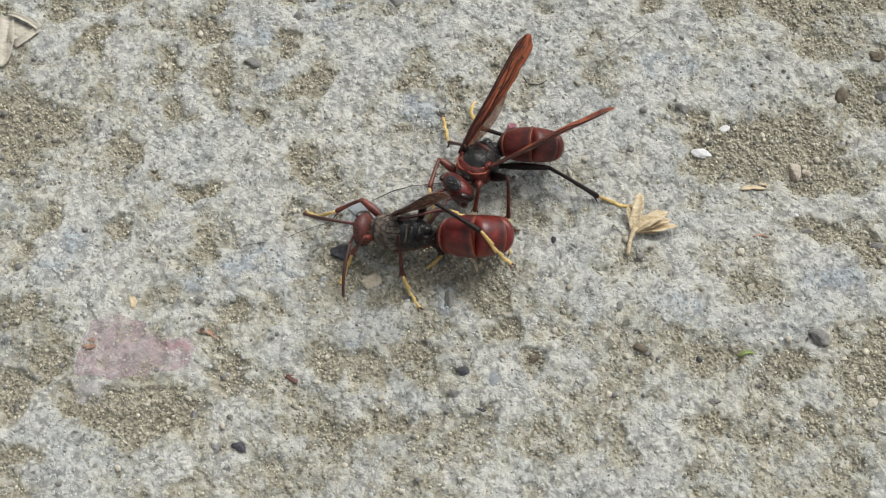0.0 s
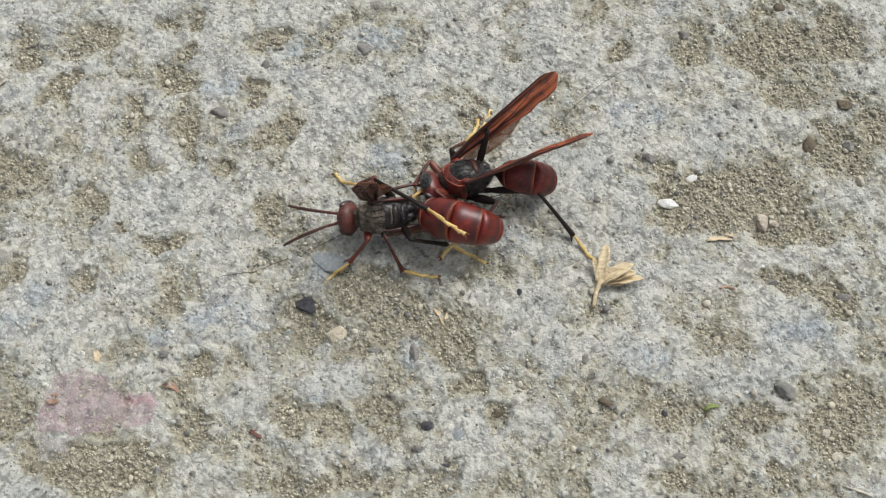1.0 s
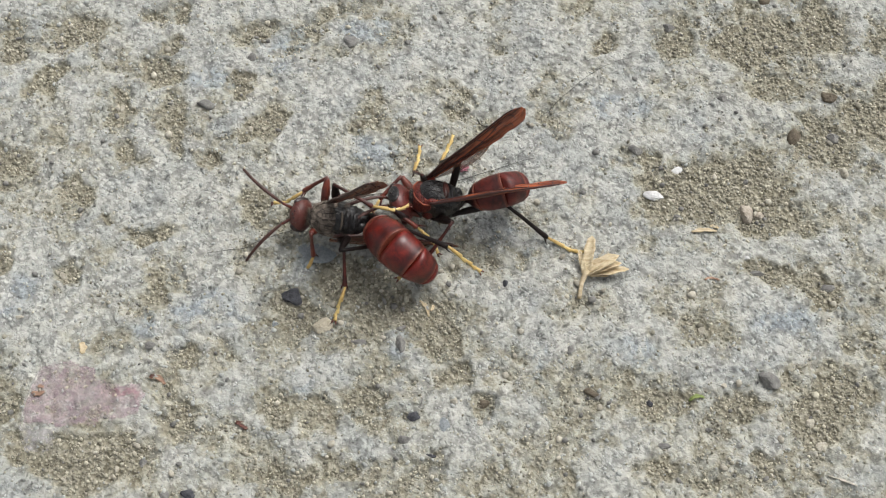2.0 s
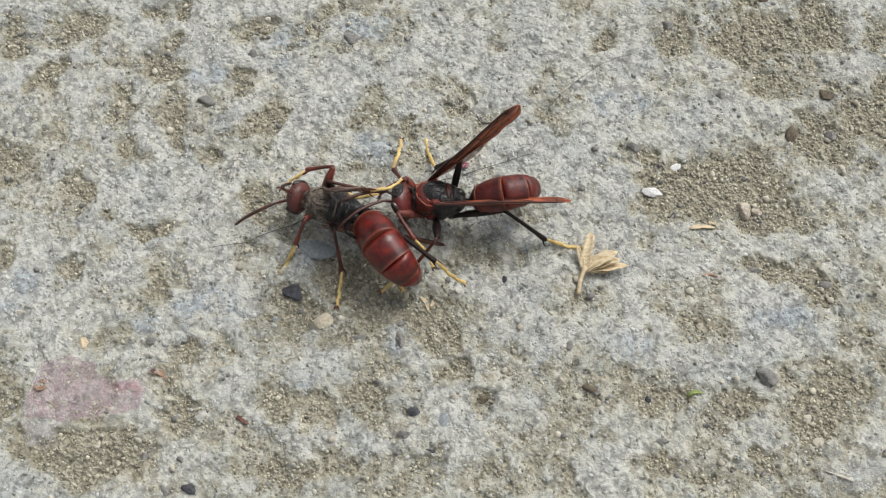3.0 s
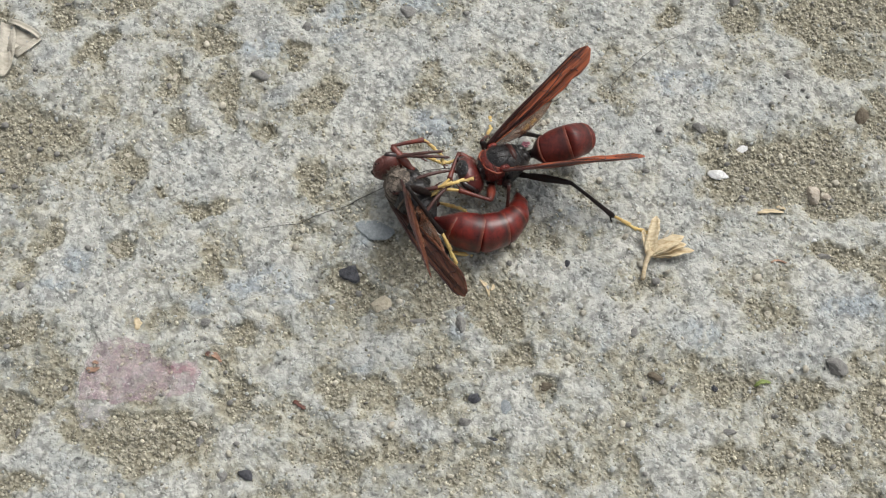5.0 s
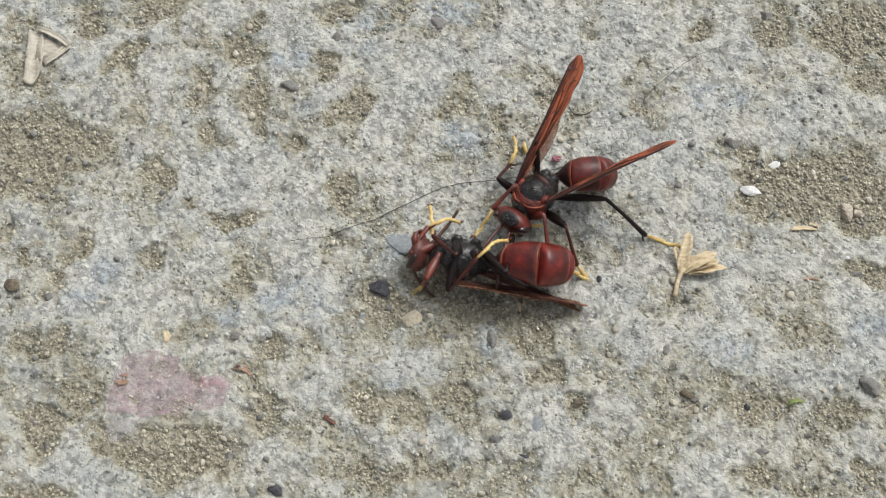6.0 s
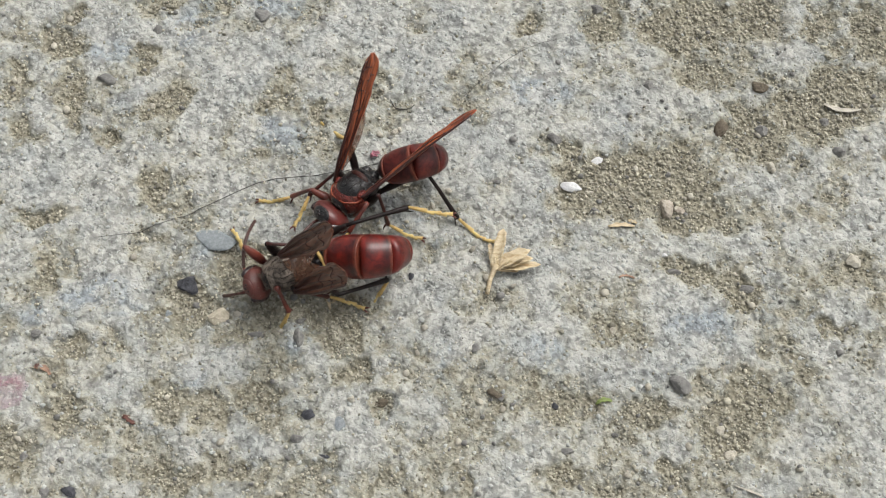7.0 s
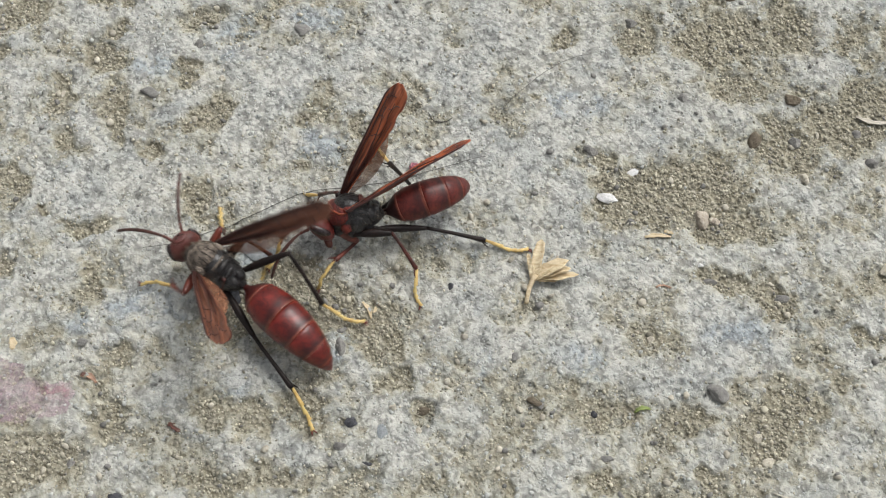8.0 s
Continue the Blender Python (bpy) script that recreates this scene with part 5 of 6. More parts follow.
def act(rig, keys):
    """Key a wasp and all its moving parts, a row every tenth of a second."""
    keys = [(t, resting(dict(s))) for t, s in keys]
    rows = {}

    def row(ob, t, m, parent=None):
        m = m if parent is None else parent.inverted() @ m
        m = m.copy()
        m.translation = m.translation * MM
        rows.setdefault(ob, []).append((t, m))

    for i in range(81):
        t = i / 10
        p = solve(between(keys, t), rig["lengths"], rig["stretch"])
        root = p["root"]
        row(rig["root"], t, root)
        row(rig["head"], t, p["head"], root)
        for ob, m in zip(rig["belly"], p["rings"]):
            row(ob, t, m, root)
        for sd in "LR":
            row(rig["wing" + sd], t, p["wing" + sd], root)
            row(rig["feeler" + sd], t, p["feeler" + sd], root)
            for kind in HIPS:
                for ob, m in zip(rig[kind + sd], p[kind + sd]):
                    row(ob, t, m, root)
    for ob, r in rows.items():
        walk(ob, r)


def key(keys, t, **places):
    keys.append((t, places))


def motions():
    braced, grappling = [], []
    key(braced, 0.0, roll=(8,), neck=(-2.97, -1.83, 4.6), waist=(0.81, 4.83, 4), face=(-5.1, -4.36, 3.2), tip=(5.75, 5.7, 1.5), wingL=(14.37, 6.47, 11.8), wingR=(3.47, 12.92, 16.2), hindL=(8.34, 1.22, 3.5, 13.89, -0.15, 1, 18.12, -0.72, 0.5), midL=(1.55, -1.25, 4, 3, -4.66, 2, 3.43, -7.74, 0.3), foreL=(-1.06, -2.43, 4, -1.17, -4.66, 3, -2.67, -7.03, 2), foreR=(-7.56, 1.31, 5, -6.91, -2.52, 4, -6.8, -3.7, 3), midR=(-3.92, 3.22, 5, -5.19, 4.82, 2.5, -7.03, 11.81, 0.5), hindR=(5.24, 5.55, 2.19, -1.84, 7.69, 2, -2.43, 11.26, 0.3), feelerL=(-6.38, -7.87, 3), feelerR=(-8.76, -5.6, 4), bladeL=(-0.1, 0.62, 0.72), bladeR=(0.6, -0.05, 0.75), belly=(0, 0.42, -0.9))
    key(braced, 0.5, roll=(10,), neck=(-0.57, 2.35, 4.6), waist=(4.14, 7.23, 4.2), face=(-2.68, -0.09, 3.2), tip=(5.36, 8.54, 1.5), wingL=(16.71, 9.62, 12.2), wingR=(8.01, 14.32, 17.4), hindL=(10.94, 4.68, 4, 14.46, 1.47, 1, 18.5, -1.58, 0.5), midL=(3.72, 1.67, 4, 3.46, -4.14, 1.5, 1.54, -6.79, 0.3), foreL=(-1.84, -0.67, 4.5, -1.25, -2.43, 4.5, -0.3, -4.61, 4), foreR=(-4.21, 4.38, 5, -3.93, 1.53, 4, -4.67, 0.74, 3), midR=(-0.88, 7.51, 4.5, -1.57, 8.82, 1.5, -2.35, 11.73, 0.3), hindR=(2.69, 10.6, 8.03, 0.62, 11.62, 1, 2.32, 16.22, 0.3), feelerL=(-4.26, -3.68, 4), feelerR=(-6.17, -0.84, 4), bladeL=(-0.1, 0.62, 0.72), bladeR=(0.6, -0.05, 0.75), belly=(0, 0.42, -0.9))
    key(braced, 1.0, roll=(15,), neck=(-1.79, 5.33, 4.6), waist=(4.08, 8, 4.2), face=(-4.18, 4.43, 3.5), tip=(7.66, 9.13, 1), wingL=(17.08, 11.02, 11.8), wingR=(11.51, 18.12, 13.4), hindL=(11.19, 5.06, 4, 14.97, 1.67, 1, 17.89, -0.75, 0.5), midL=(3.91, 2.86, 4.5, 2.06, -1.02, 4, -1.92, -4.75, 3.5), foreL=(-0.51, 3.35, 4.5, 0.68, 2.24, 4.5, -0.81, 0.63, 5), foreR=(-5.95, 8.31, 4.5, -5.37, 5.25, 3.5, -4.12, 3.77, 3), midR=(-0.55, 10.2, 4, 0.37, 13.33, 1.5, 2.45, 18.93, 0.3), hindR=(3.15, 11.75, 8.28, 2, 14.48, 1.5, 2.93, 17.96, 0.3), feelerL=(-6.32, 1.2, 4), feelerR=(-7.67, 3.52, 4), bladeL=(-0.1, 0.62, 0.72), bladeR=(0.6, -0.05, 0.75), belly=(0, 0.42, -0.9))
    key(braced, 1.5, roll=(15,), neck=(-3.67, 2.43, 4.6), waist=(2.54, 3.42, 4.2), face=(-5.9, 1.55, 3.5), tip=(5.52, 5.68, 1.5), wingL=(15.87, 5.58, 10.2), wingR=(9.35, 9.51, 17.4), hindL=(8.61, 2.87, 4, 13.66, 0.55, 1, 17.93, -0.95, 0.5), midL=(0.93, -0.25, 4.5, 0.18, -3.74, 3.5, -4.33, -7.46, 2), foreL=(-3.45, 0.18, 4, -2.34, -0.07, 3.5, -1.11, -1.53, 3), foreR=(-7.26, 5.23, 4.5, -7.45, 2.46, 3, -7.66, 0.89, 3), midR=(-1.84, 6.22, 4, -2.46, 8.16, 1.5, -2.2, 11.46, 0.3), hindR=(1.89, 7.75, 8.24, -0.19, 10, 1.5, 1.63, 13.82, 0.3), feelerL=(-8.24, -0.88, 4), feelerR=(-8.99, 0.87, 4), bladeL=(-0.1, 0.62, 0.72), bladeR=(0.6, -0.05, 0.75), belly=(0, 0.42, -0.9))
    key(braced, 3.0, roll=(16,), neck=(-3.11, 1.39, 4.6), waist=(2.99, 2.19, 4.2), face=(-5.87, 1.36, 3.5), tip=(10.07, 5.27, 2), wingL=(17.09, 1.36, 8.6), wingR=(8.42, 7.78, 18.8), hindL=(7.15, 0.25, 4, 13.52, -0.75, 1, 18.03, -0.99, 0.5), midL=(-0.51, -2.92, 4, -2.8, -7.24, 2.5, -7.39, -10.5, 0.5), foreL=(-3.35, -1.63, 4.5, -2.58, -3.96, 4.5, -1.36, -5.4, 4), foreR=(-6.02, 3, 4.5, -7.6, 2.18, 4, -9.24, 2.01, 4), midR=(-4.69, 3.5, 5, -6.39, 6.28, 3, -5.8, 10.33, 3), hindR=(1.97, 6.78, 8.18, -1.06, 7.75, 1.5, -2.35, 11.42, 0.3), feelerL=(-8.3, -1.16, 5), feelerR=(-8.5, 0.65, 5), bladeL=(-0.1, 0.62, 0.72), bladeR=(0.6, -0.05, 0.75), belly=(0, 0.42, -0.9))
    key(braced, 3.5, roll=(15,), neck=(-4.86, 0.54, 4.6), waist=(1.22, 1.96, 4.2), face=(-7.54, 0.19, 3.5), tip=(8.23, 5.56, 2), wingL=(15.55, 2.89, 9.8), wingR=(5.86, 10.45, 17.8), hindL=(7, -0, 4, 13.52, -0.46, 1, 18.16, -1.03, 0.5), midL=(1.62, -1.76, 4.5, 1.61, -5.36, 2, -0.55, -10.32, 0.3), foreL=(-4.54, -2.73, 5, -5.15, -2.17, 5, -7.91, -2.44, 5), foreR=(-7.22, 1.61, 4.5, -8.94, 1.7, 4, -10.55, 0.91, 4), midR=(-5.21, 2.95, 5, -6.74, 7.98, 3.5, -7.89, 3.46, 3), hindR=(-0.68, 6.17, 8.35, -1.74, 8.77, 1.5, -2.32, 11.65, 0.3), feelerL=(-10.11, -2.66, 5), feelerR=(-10.32, -0.82, 5), bladeL=(-0.1, 0.62, 0.72), bladeR=(0.6, -0.05, 0.75), belly=(0, 0.42, -0.9))
    key(braced, 4.0, roll=(14,), neck=(-4.06, -1.39, 4.6), waist=(0.93, 1.97, 4.2), face=(-6.43, -2, 3.5), tip=(6.33, 6.63, 2), wingL=(15.37, 2.48, 10.4), wingR=(5.55, 13.08, 14), hindL=(6.97, -0.48, 4, 13.56, -0.63, 1, 18.32, -1.14, 0.5), midL=(2.15, -3.7, 4.5, -0.22, -7.31, 1.5, -2.7, -10.69, 0.3), foreL=(-3.84, -3.94, 5, -5.54, -2.93, 5, -7.66, -3.14, 5), foreR=(-6.92, 0.23, 5, -4.79, 0.63, 5, -7.61, -1.04, 5), midR=(-4.38, 2.14, 4.5, -4.14, 7.64, 1.5, -2.61, 12.02, 0.3), hindR=(-0.91, 5.67, 8.27, -1.9, 8.5, 1.5, -1.78, 12.44, 0.3), feelerL=(-9.07, -5.05, 5), feelerR=(-9.38, -2.12, 5), bladeL=(-0.1, 0.62, 0.72), bladeR=(0.6, -0.05, 0.75), belly=(0, 0.42, -0.9))
    key(braced, 5.5, roll=(10,), neck=(-2.17, 4.08, 4.6), waist=(3.27, 7.15, 4.2), face=(-4.31, 3.01, 3.5), tip=(7.04, 9.42, 1.5), wingL=(17.96, 5.34, 10.2), wingR=(9.43, 17.11, 14), hindL=(8.66, 2.9, 4, 14.06, 0.53, 1, 17.98, -0.93, 0.5), midL=(0.48, 1.01, 4.5, 1.9, -0.61, 2, 2.75, -2.71, 0.3), foreL=(-3.26, 0.92, 5, -4.27, 0.1, 5.5, -7.36, -0.43, 5), foreR=(-5.89, 3.57, 5, -6.98, 1.08, 5, -7.91, -0.2, 5), midR=(-1.62, 7.6, 4, -1.88, 9.36, 2, -2.34, 11.66, 0.3), hindR=(7.42, 6.27, 5.48, 3.03, 10.7, 1.5, 4.73, 12.17, 0.3), feelerL=(-5.71, -0.65, 4), feelerR=(-6.52, 2.21, 4), bladeL=(-0.1, 0.62, 0.72), bladeR=(0.6, -0.05, 0.75), belly=(0, 0.42, -0.9))
    key(braced, 6.0, roll=(6,), neck=(-1.79, -0.83, 4.6), waist=(2.18, 5.14, 4.2), face=(-3.15, -3.27, 3.2), tip=(4.17, 6.42, 1.5), wingL=(15.44, 7.07, 12.4), wingR=(3.35, 15.66, 14.8), hindL=(8.04, 1.68, 4, 13.96, -0.25, 1, 18.38, -0.68, 0.5), midL=(4.19, -2.44, 4, 5.94, -5.25, 1.2, 8.01, -6.76, 0.3), foreL=(1.47, -3.27, 4.5, 2.12, -4.9, 4.5, 1.3, -7.05, 4), foreR=(-3.62, 0.5, 5, -4.81, -0.57, 4.5, -6.55, -4.02, 4), midR=(-3.87, 3.91, 4, -3.16, 7.05, 1.5, -2.86, 12.72, 0.3), hindR=(-0.62, 6.82, 8.68, -1.09, 8.54, 1.5, -1.78, 11.27, 0.3), feelerL=(-2.87, -6.99, 4), feelerR=(-5.09, -5.56, 4), bladeL=(-0.1, 0.62, 0.72), bladeR=(0.6, -0.05, 0.75), belly=(0, 0.42, -0.9))
    key(braced, 6.5, roll=(0,), neck=(1.15, -3.73, 4.6), waist=(3.36, 2.27, 4.2), face=(0.39, -6.13, 3.2), tip=(4.48, 4.93, 1.5), wingL=(15.54, 8.68, 13.6), wingR=(0.46, 13.52, 15), hindL=(9.71, 1.84, 4, 13.81, 0.4, 1, 18.09, -0.95, 0.5), midL=(7.6, -2.56, 4, 6.49, -5.42, 3, 10.18, -4.73, 3), foreL=(3.93, -5.18, 5, 4.68, -7.37, 5, 6.53, -9.58, 4), foreR=(-3.77, -0.32, 3.5, -5.91, -0.65, 1, -9.53, -2.59, 0.3), midR=(-1.36, 0.76, 4, -2.96, 4.8, 1.5, -4.53, 9.8, 0.3), hindR=(0.02, 5.01, 7.8, -0.61, 8.84, 1.5, -2.31, 11.81, 0.3), feelerL=(1.28, -10.04, 5), feelerR=(-1.43, -9.25, 5), bladeL=(-0.1, 0.62, 0.72), bladeR=(0.6, -0.05, 0.75), belly=(0, 0.42, -0.9))
    key(braced, 7.0, roll=(12,), neck=(-0.46, -0.4, 4.6), waist=(3.06, 4.75, 4.2), face=(-2.11, -2.41, 3.2), tip=(8.54, 7.98, 2), wingL=(15.49, 11.55, 12.6), wingR=(2.21, 12.48, 19), hindL=(9.57, 3.69, 4, 13.48, 1.5, 1, 18.21, -0.83, 0.5), midL=(4.75, -0.23, 3.5, 5.39, -0.78, 2, 8.73, -1.42, 1), foreL=(1.55, -2.24, 5, 1.15, -3.54, 5, 0.19, -4.91, 5), foreR=(-4.05, 1.72, 3.5, -6.64, 1.92, 1, -10.5, 1.24, 0.3), midR=(-2.61, 2.19, 4, -4.34, 1.47, 3, -5.28, -2.07, 3), hindR=(-0.43, 7.16, 8.33, -0.83, 9.99, 1.5, -2.96, 11.74, 0.3), feelerL=(-2.45, -6.47, 5), feelerR=(-3.89, -4.98, 4), bladeL=(-0.1, 0.62, 0.72), bladeR=(0.6, -0.05, 0.75), belly=(0, 0.42, -0.9))
    key(braced, 7.5, roll=(18,), neck=(0.39, -0.52, 4.6), waist=(4.17, 4.68, 4.2), face=(-1.13, -2.66, 3.2), tip=(5.5, 6.82, 2), wingL=(15.56, 12.5, 13.4), wingR=(0.72, 9.75, 21), hindL=(9.35, 3.76, 4, 14.29, 0.78, 1, 18.4, -1.13, 0.5), midL=(4.33, 0.87, 4, 5.33, 0.03, 2.5, 8.17, -1.36, 2), foreL=(2.18, -3.01, 5, 4.7, -4.59, 5, 7.06, -4.93, 5), foreR=(-2.7, -1.38, 5, -1.34, -2.48, 6, 1.13, -0.09, 6), midR=(-1.9, 1.18, 4.5, -4.7, -0.43, 3, -7.56, -1.64, 2), hindR=(-0.15, 6.96, 8.12, -1.38, 10.04, 1.5, -2.76, 11.73, 0.3), feelerL=(-1.39, -6.57, 5), feelerR=(-2.98, -3.85, 4), bladeL=(-0.1, 0.62, 0.72), bladeR=(0.6, -0.05, 0.75), belly=(0, 0.42, -0.9))
    key(braced, 7.7, roll=(28,), neck=(-3.47, 0.45, 5), waist=(2.89, 2.92, 4.6), face=(-5.92, -1.33, 4), tip=(9.69, 6.79, 3), wingL=(13.11, 11.55, 13.6), wingR=(1.86, 8.27, 21.8), hindL=(8.88, 3.74, 4, 13.54, 0.74, 1, 17.93, -0.81, 0.5), midL=(5.75, -1.42, 4.5, 5.87, -5.14, 2, 5.04, -9.01, 0.3), foreL=(-2.31, -1.96, 3.5, -1.31, -3.24, 1.5, 0.33, -4.56, 0.5), foreR=(-1.61, -0.48, 4, -2.46, -0.88, 3.5, -4.89, -2.7, 3), midR=(-2.41, 3.34, 4, -4.3, 3.31, 1.5, -6.79, 3.23, 0.3), hindR=(5.27, 7.66, 4.6, 0.41, 8.3, 1.5, 0.19, 10.97, 0.3), feelerL=(-12.9, -2.58, 3), feelerR=(-12.22, -1.78, 4), bladeL=(-0.1, 0.62, 0.72), bladeR=(0.3, -0.4, 0.87), belly=(0, 0.42, -0.9))
    key(braced, 8.0, roll=(38,), neck=(-7, -1.16, 4.8), waist=(0.01, 0.73, 4.5), face=(-9.05, -3.35, 3.2), tip=(9.34, 6.19, 2.6), wingL=(10.09, 8.2, 12), wingR=(0.93, 10.92, 18.6), hindL=(6.81, 0.48, 4, 13.46, -0.11, 1, 17.78, -0.57, 0.5), midL=(1.44, -2.13, 4, 4.51, -5.09, 1.5, 5.43, -9.16, 0.3), foreL=(-4.52, -2.04, 3.5, -5.26, -5.1, 1.5, -6.45, -7.51, 0.3), foreR=(-10.68, -2.13, 4, -11.97, -3.39, 2.5, -13.07, -6.81, 0.5), midR=(-7.04, 2.5, 4, -8.4, 3.24, 1.5, -10.83, 3.96, 0.3), hindR=(2.34, 5.52, 4.6, -0.47, 8.59, 1.5, -2, 11.58, 0.3), feelerL=(-11.22, -6.62, 2), feelerR=(-12.95, -2.7, 2), bladeL=(-0.1, 0.62, 0.72), bladeR=(0.3, -0.4, 0.87), belly=(0, 0.42, -0.9))
    key(grappling, 0.0, neck=(-13.17, -8.53, 3.6), waist=(-5.67, -8.55, 3.6), face=(-15.6, -8.31, 3), tip=(-1.31, -7.14, 2), wingR=(-5, -11.78, 21), wingL=(3.27, -5.78, 0.6), foreR=(-13.12, -5.14, 4, -18.11, -5.6, 1.5, -21.26, -5.51, 0.3), foreL=(-14.68, -10.46, 3, -15.56, -10.82, 1, -15.99, -12.04, 0.3), feelerL=(-15.74, -14.94, 1), feelerR=(-19.27, -6.87, 2), midL=(-9.46, -11.7, 3, -9.15, -13.35, 1.5, -7.68, -15.31, 0.3), hindL=(-3.97, -10.58, 3, -4.57, -9.74, 1, -5.32, -10.39, 0.3), hindR=(-2.14, -9.05, 10, -0.23, -10.09, 9, 3.89, -12.85, 6), midR=(-6.99, -7, 6, -4.95, -6.21, 6, -2.22, -7.12, 6), roll=(-30,), bladeR=(0.15, -0.95, 0.2), bladeL=(0, 0.9, 0.35))
    key(grappling, 0.5, neck=(-10.22, -4.65, 3.8), waist=(-2.83, -4.52, 3.8), face=(-12.46, -4.31, 3), tip=(-0.52, -2.46, 2), wingR=(-3.9, -9.03, 21.4), wingL=(4.7, -1.46, 0.6), feelerL=(-12.03, -7.72, 1), feelerR=(-15, -3.16, 2), foreR=(-10.52, -0.97, 4, -13.57, 0.75, 1.5, -16.87, 1.99, 0.3), foreL=(-11.57, -6.32, 3, -12.16, -6.65, 1, -12.7, -6.99, 0.3), midL=(-7.27, -7.09, 3, -6.87, -9.04, 1.5, -6.7, -11.86, 0.3), hindL=(-4.47, -7.11, 3, -3.8, -8.31, 1.2, -3.07, -10.21, 0.3), hindR=(-3.71, -4.52, 10, 0.86, -3.06, 9.5, 6.03, -3.46, 9), midR=(-5.94, -3.04, 6, -3.94, -1.64, 6, -1.83, -1.13, 6), roll=(-30,), bladeR=(-0.2, -0.9, 0.3), bladeL=(0, 0.9, 0.35))
    key(grappling, 1.0, neck=(-11.79, 0.15, 3.8), waist=(-4.74, 1.76, 3.8), face=(-14.22, 0.31, 3), tip=(4.81, 1.43, 1.5), wingR=(-10.18, -4.49, 21.6), wingL=(4.6, 3.33, 0.6), feelerL=(-19.79, -2.63, 1), feelerR=(-18.08, 1.67, 2), foreL=(-10.8, -2.99, 3, -12.32, -4.72, 1.2, -14.25, -6.42, 0.3), foreR=(-10.5, 4.18, 4, -12.5, 5.93, 1.5, -15.34, 7.57, 0.3), midL=(-7.23, -3.25, 3, -5.7, -5.18, 1, -0.76, -5.36, 0.3), hindL=(-2.77, -1.61, 3, -0.61, -1.07, 1, 1.68, -1.74, 0.3), hindR=(-5.07, 0.34, 9.5, -3.12, -0.65, 9.5, 0.31, -2.53, 9), midR=(-7.48, 2.15, 5.5, -5.36, 2.67, 5.5, -4.19, 4.58, 5), roll=(-30,), bladeR=(0.15, -0.95, 0.2), bladeL=(0, 0.9, 0.35))
    key(grappling, 1.5, neck=(-15.2, -1.85, 4), waist=(-7.66, -1.33, 3.8), face=(-17.49, -1.47, 3.4), tip=(0.13, -4.09, 1), wingR=(-6.37, -4.3, 21.2), wingL=(0.55, -1.44, 0.6), feelerR=(-22.98, 2.92, 2), feelerL=(-21.26, -6.96, 1.5), foreR=(-14.52, 1.26, 4, -16.59, 1.76, 3, -19.14, 1.41, 2), foreL=(-13.91, -3.96, 3, -13.61, -5.19, 1.2, -14.44, -6.49, 0.3), midL=(-10.67, -4.48, 3.5, -9.99, -8.92, 1, -10.4, -12.58, 0.3), hindL=(-7.35, -4.16, 3.5, -5.95, -2.42, 2, -4.09, -4.78, 0.3), hindR=(-3.56, -3.41, 10, 1.21, -4.32, 9, 5.18, -6.17, 7), midR=(-8.79, -0.13, 6, -7.66, -0.62, 6, -5.5, -0.71, 6), roll=(-30,), bladeR=(0.15, -0.95, 0.2), bladeL=(0, 0.9, 0.35))
    key(grappling, 3.0, neck=(-16.21, 0.4, 4), waist=(-9.35, -0.89, 4), face=(-18.7, 1.2, 3.4), tip=(-2.27, -7.13, 1), wingR=(-7.75, -5.73, 20.4), wingL=(-2.76, -2.16, 0.6), feelerL=(-23.39, -1.54, 1.5), feelerR=(-17.15, -1.84, 13), foreR=(-14.36, 3.42, 4.5, -17.05, 4.55, 4, -19, 2.6, 4), foreL=(-16.41, -2.8, 3, -17.39, -4.62, 1.5, -18.33, -6.59, 0.3), midL=(-12.22, -4.44, 3.5, -11.28, -7.41, 1, -11.38, -11.39, 0.3), hindR=(-3.47, -5.47, 10, 0.69, -7.56, 6, 5.35, -8.29, 0.3), midR=(-11.28, 1.39, 6, -8.5, 1.1, 6.5, -5.71, 2.87, 6), hindL=(-8, -4.39, 3, -6.38, -4.62, 1.2, -5.09, -6.5, 0.3), roll=(-30,), bladeR=(0.15, -0.95, 0.2), bladeL=(0, 0.9, 0.35))
    key(grappling, 3.5, neck=(-15.03, -1.73, 4), waist=(-9.74, -3.26, 4), face=(-17.6, -1.18, 3), tip=(0.57, -2.93, 2), wingR=(-10.49, -7.51, 21.4), wingL=(0.54, -2.05, 0.6), feelerL=(-21.82, -3.66, 1), feelerR=(-18.67, -1.18, 3), foreL=(-12.69, 1.93, 6.5, -10.59, 0.59, 6.5, -8.28, 1.46, 6), hindR=(-5.94, -4.81, 11, -3.19, -5.6, 9.5, 1.64, -8.61, 8.5), midL=(-11.55, -5.17, 3.5, -10.04, -4.51, 1, -7.71, -5.21, 0.3), foreR=(-15.98, 0.01, 7.5, -13.66, -0.12, 7, -10.76, 1.91, 6), midR=(-9.68, -1.25, 6, -8.71, 0.09, 6, -7.43, 1.15, 6), hindL=(-4.16, -6.66, 3, -3.93, -6.08, 1, -3.34, -6.33, 0.3), roll=(-30,), bladeR=(0.15, -0.95, 0.2), bladeL=(0, 0.9, 0.35))
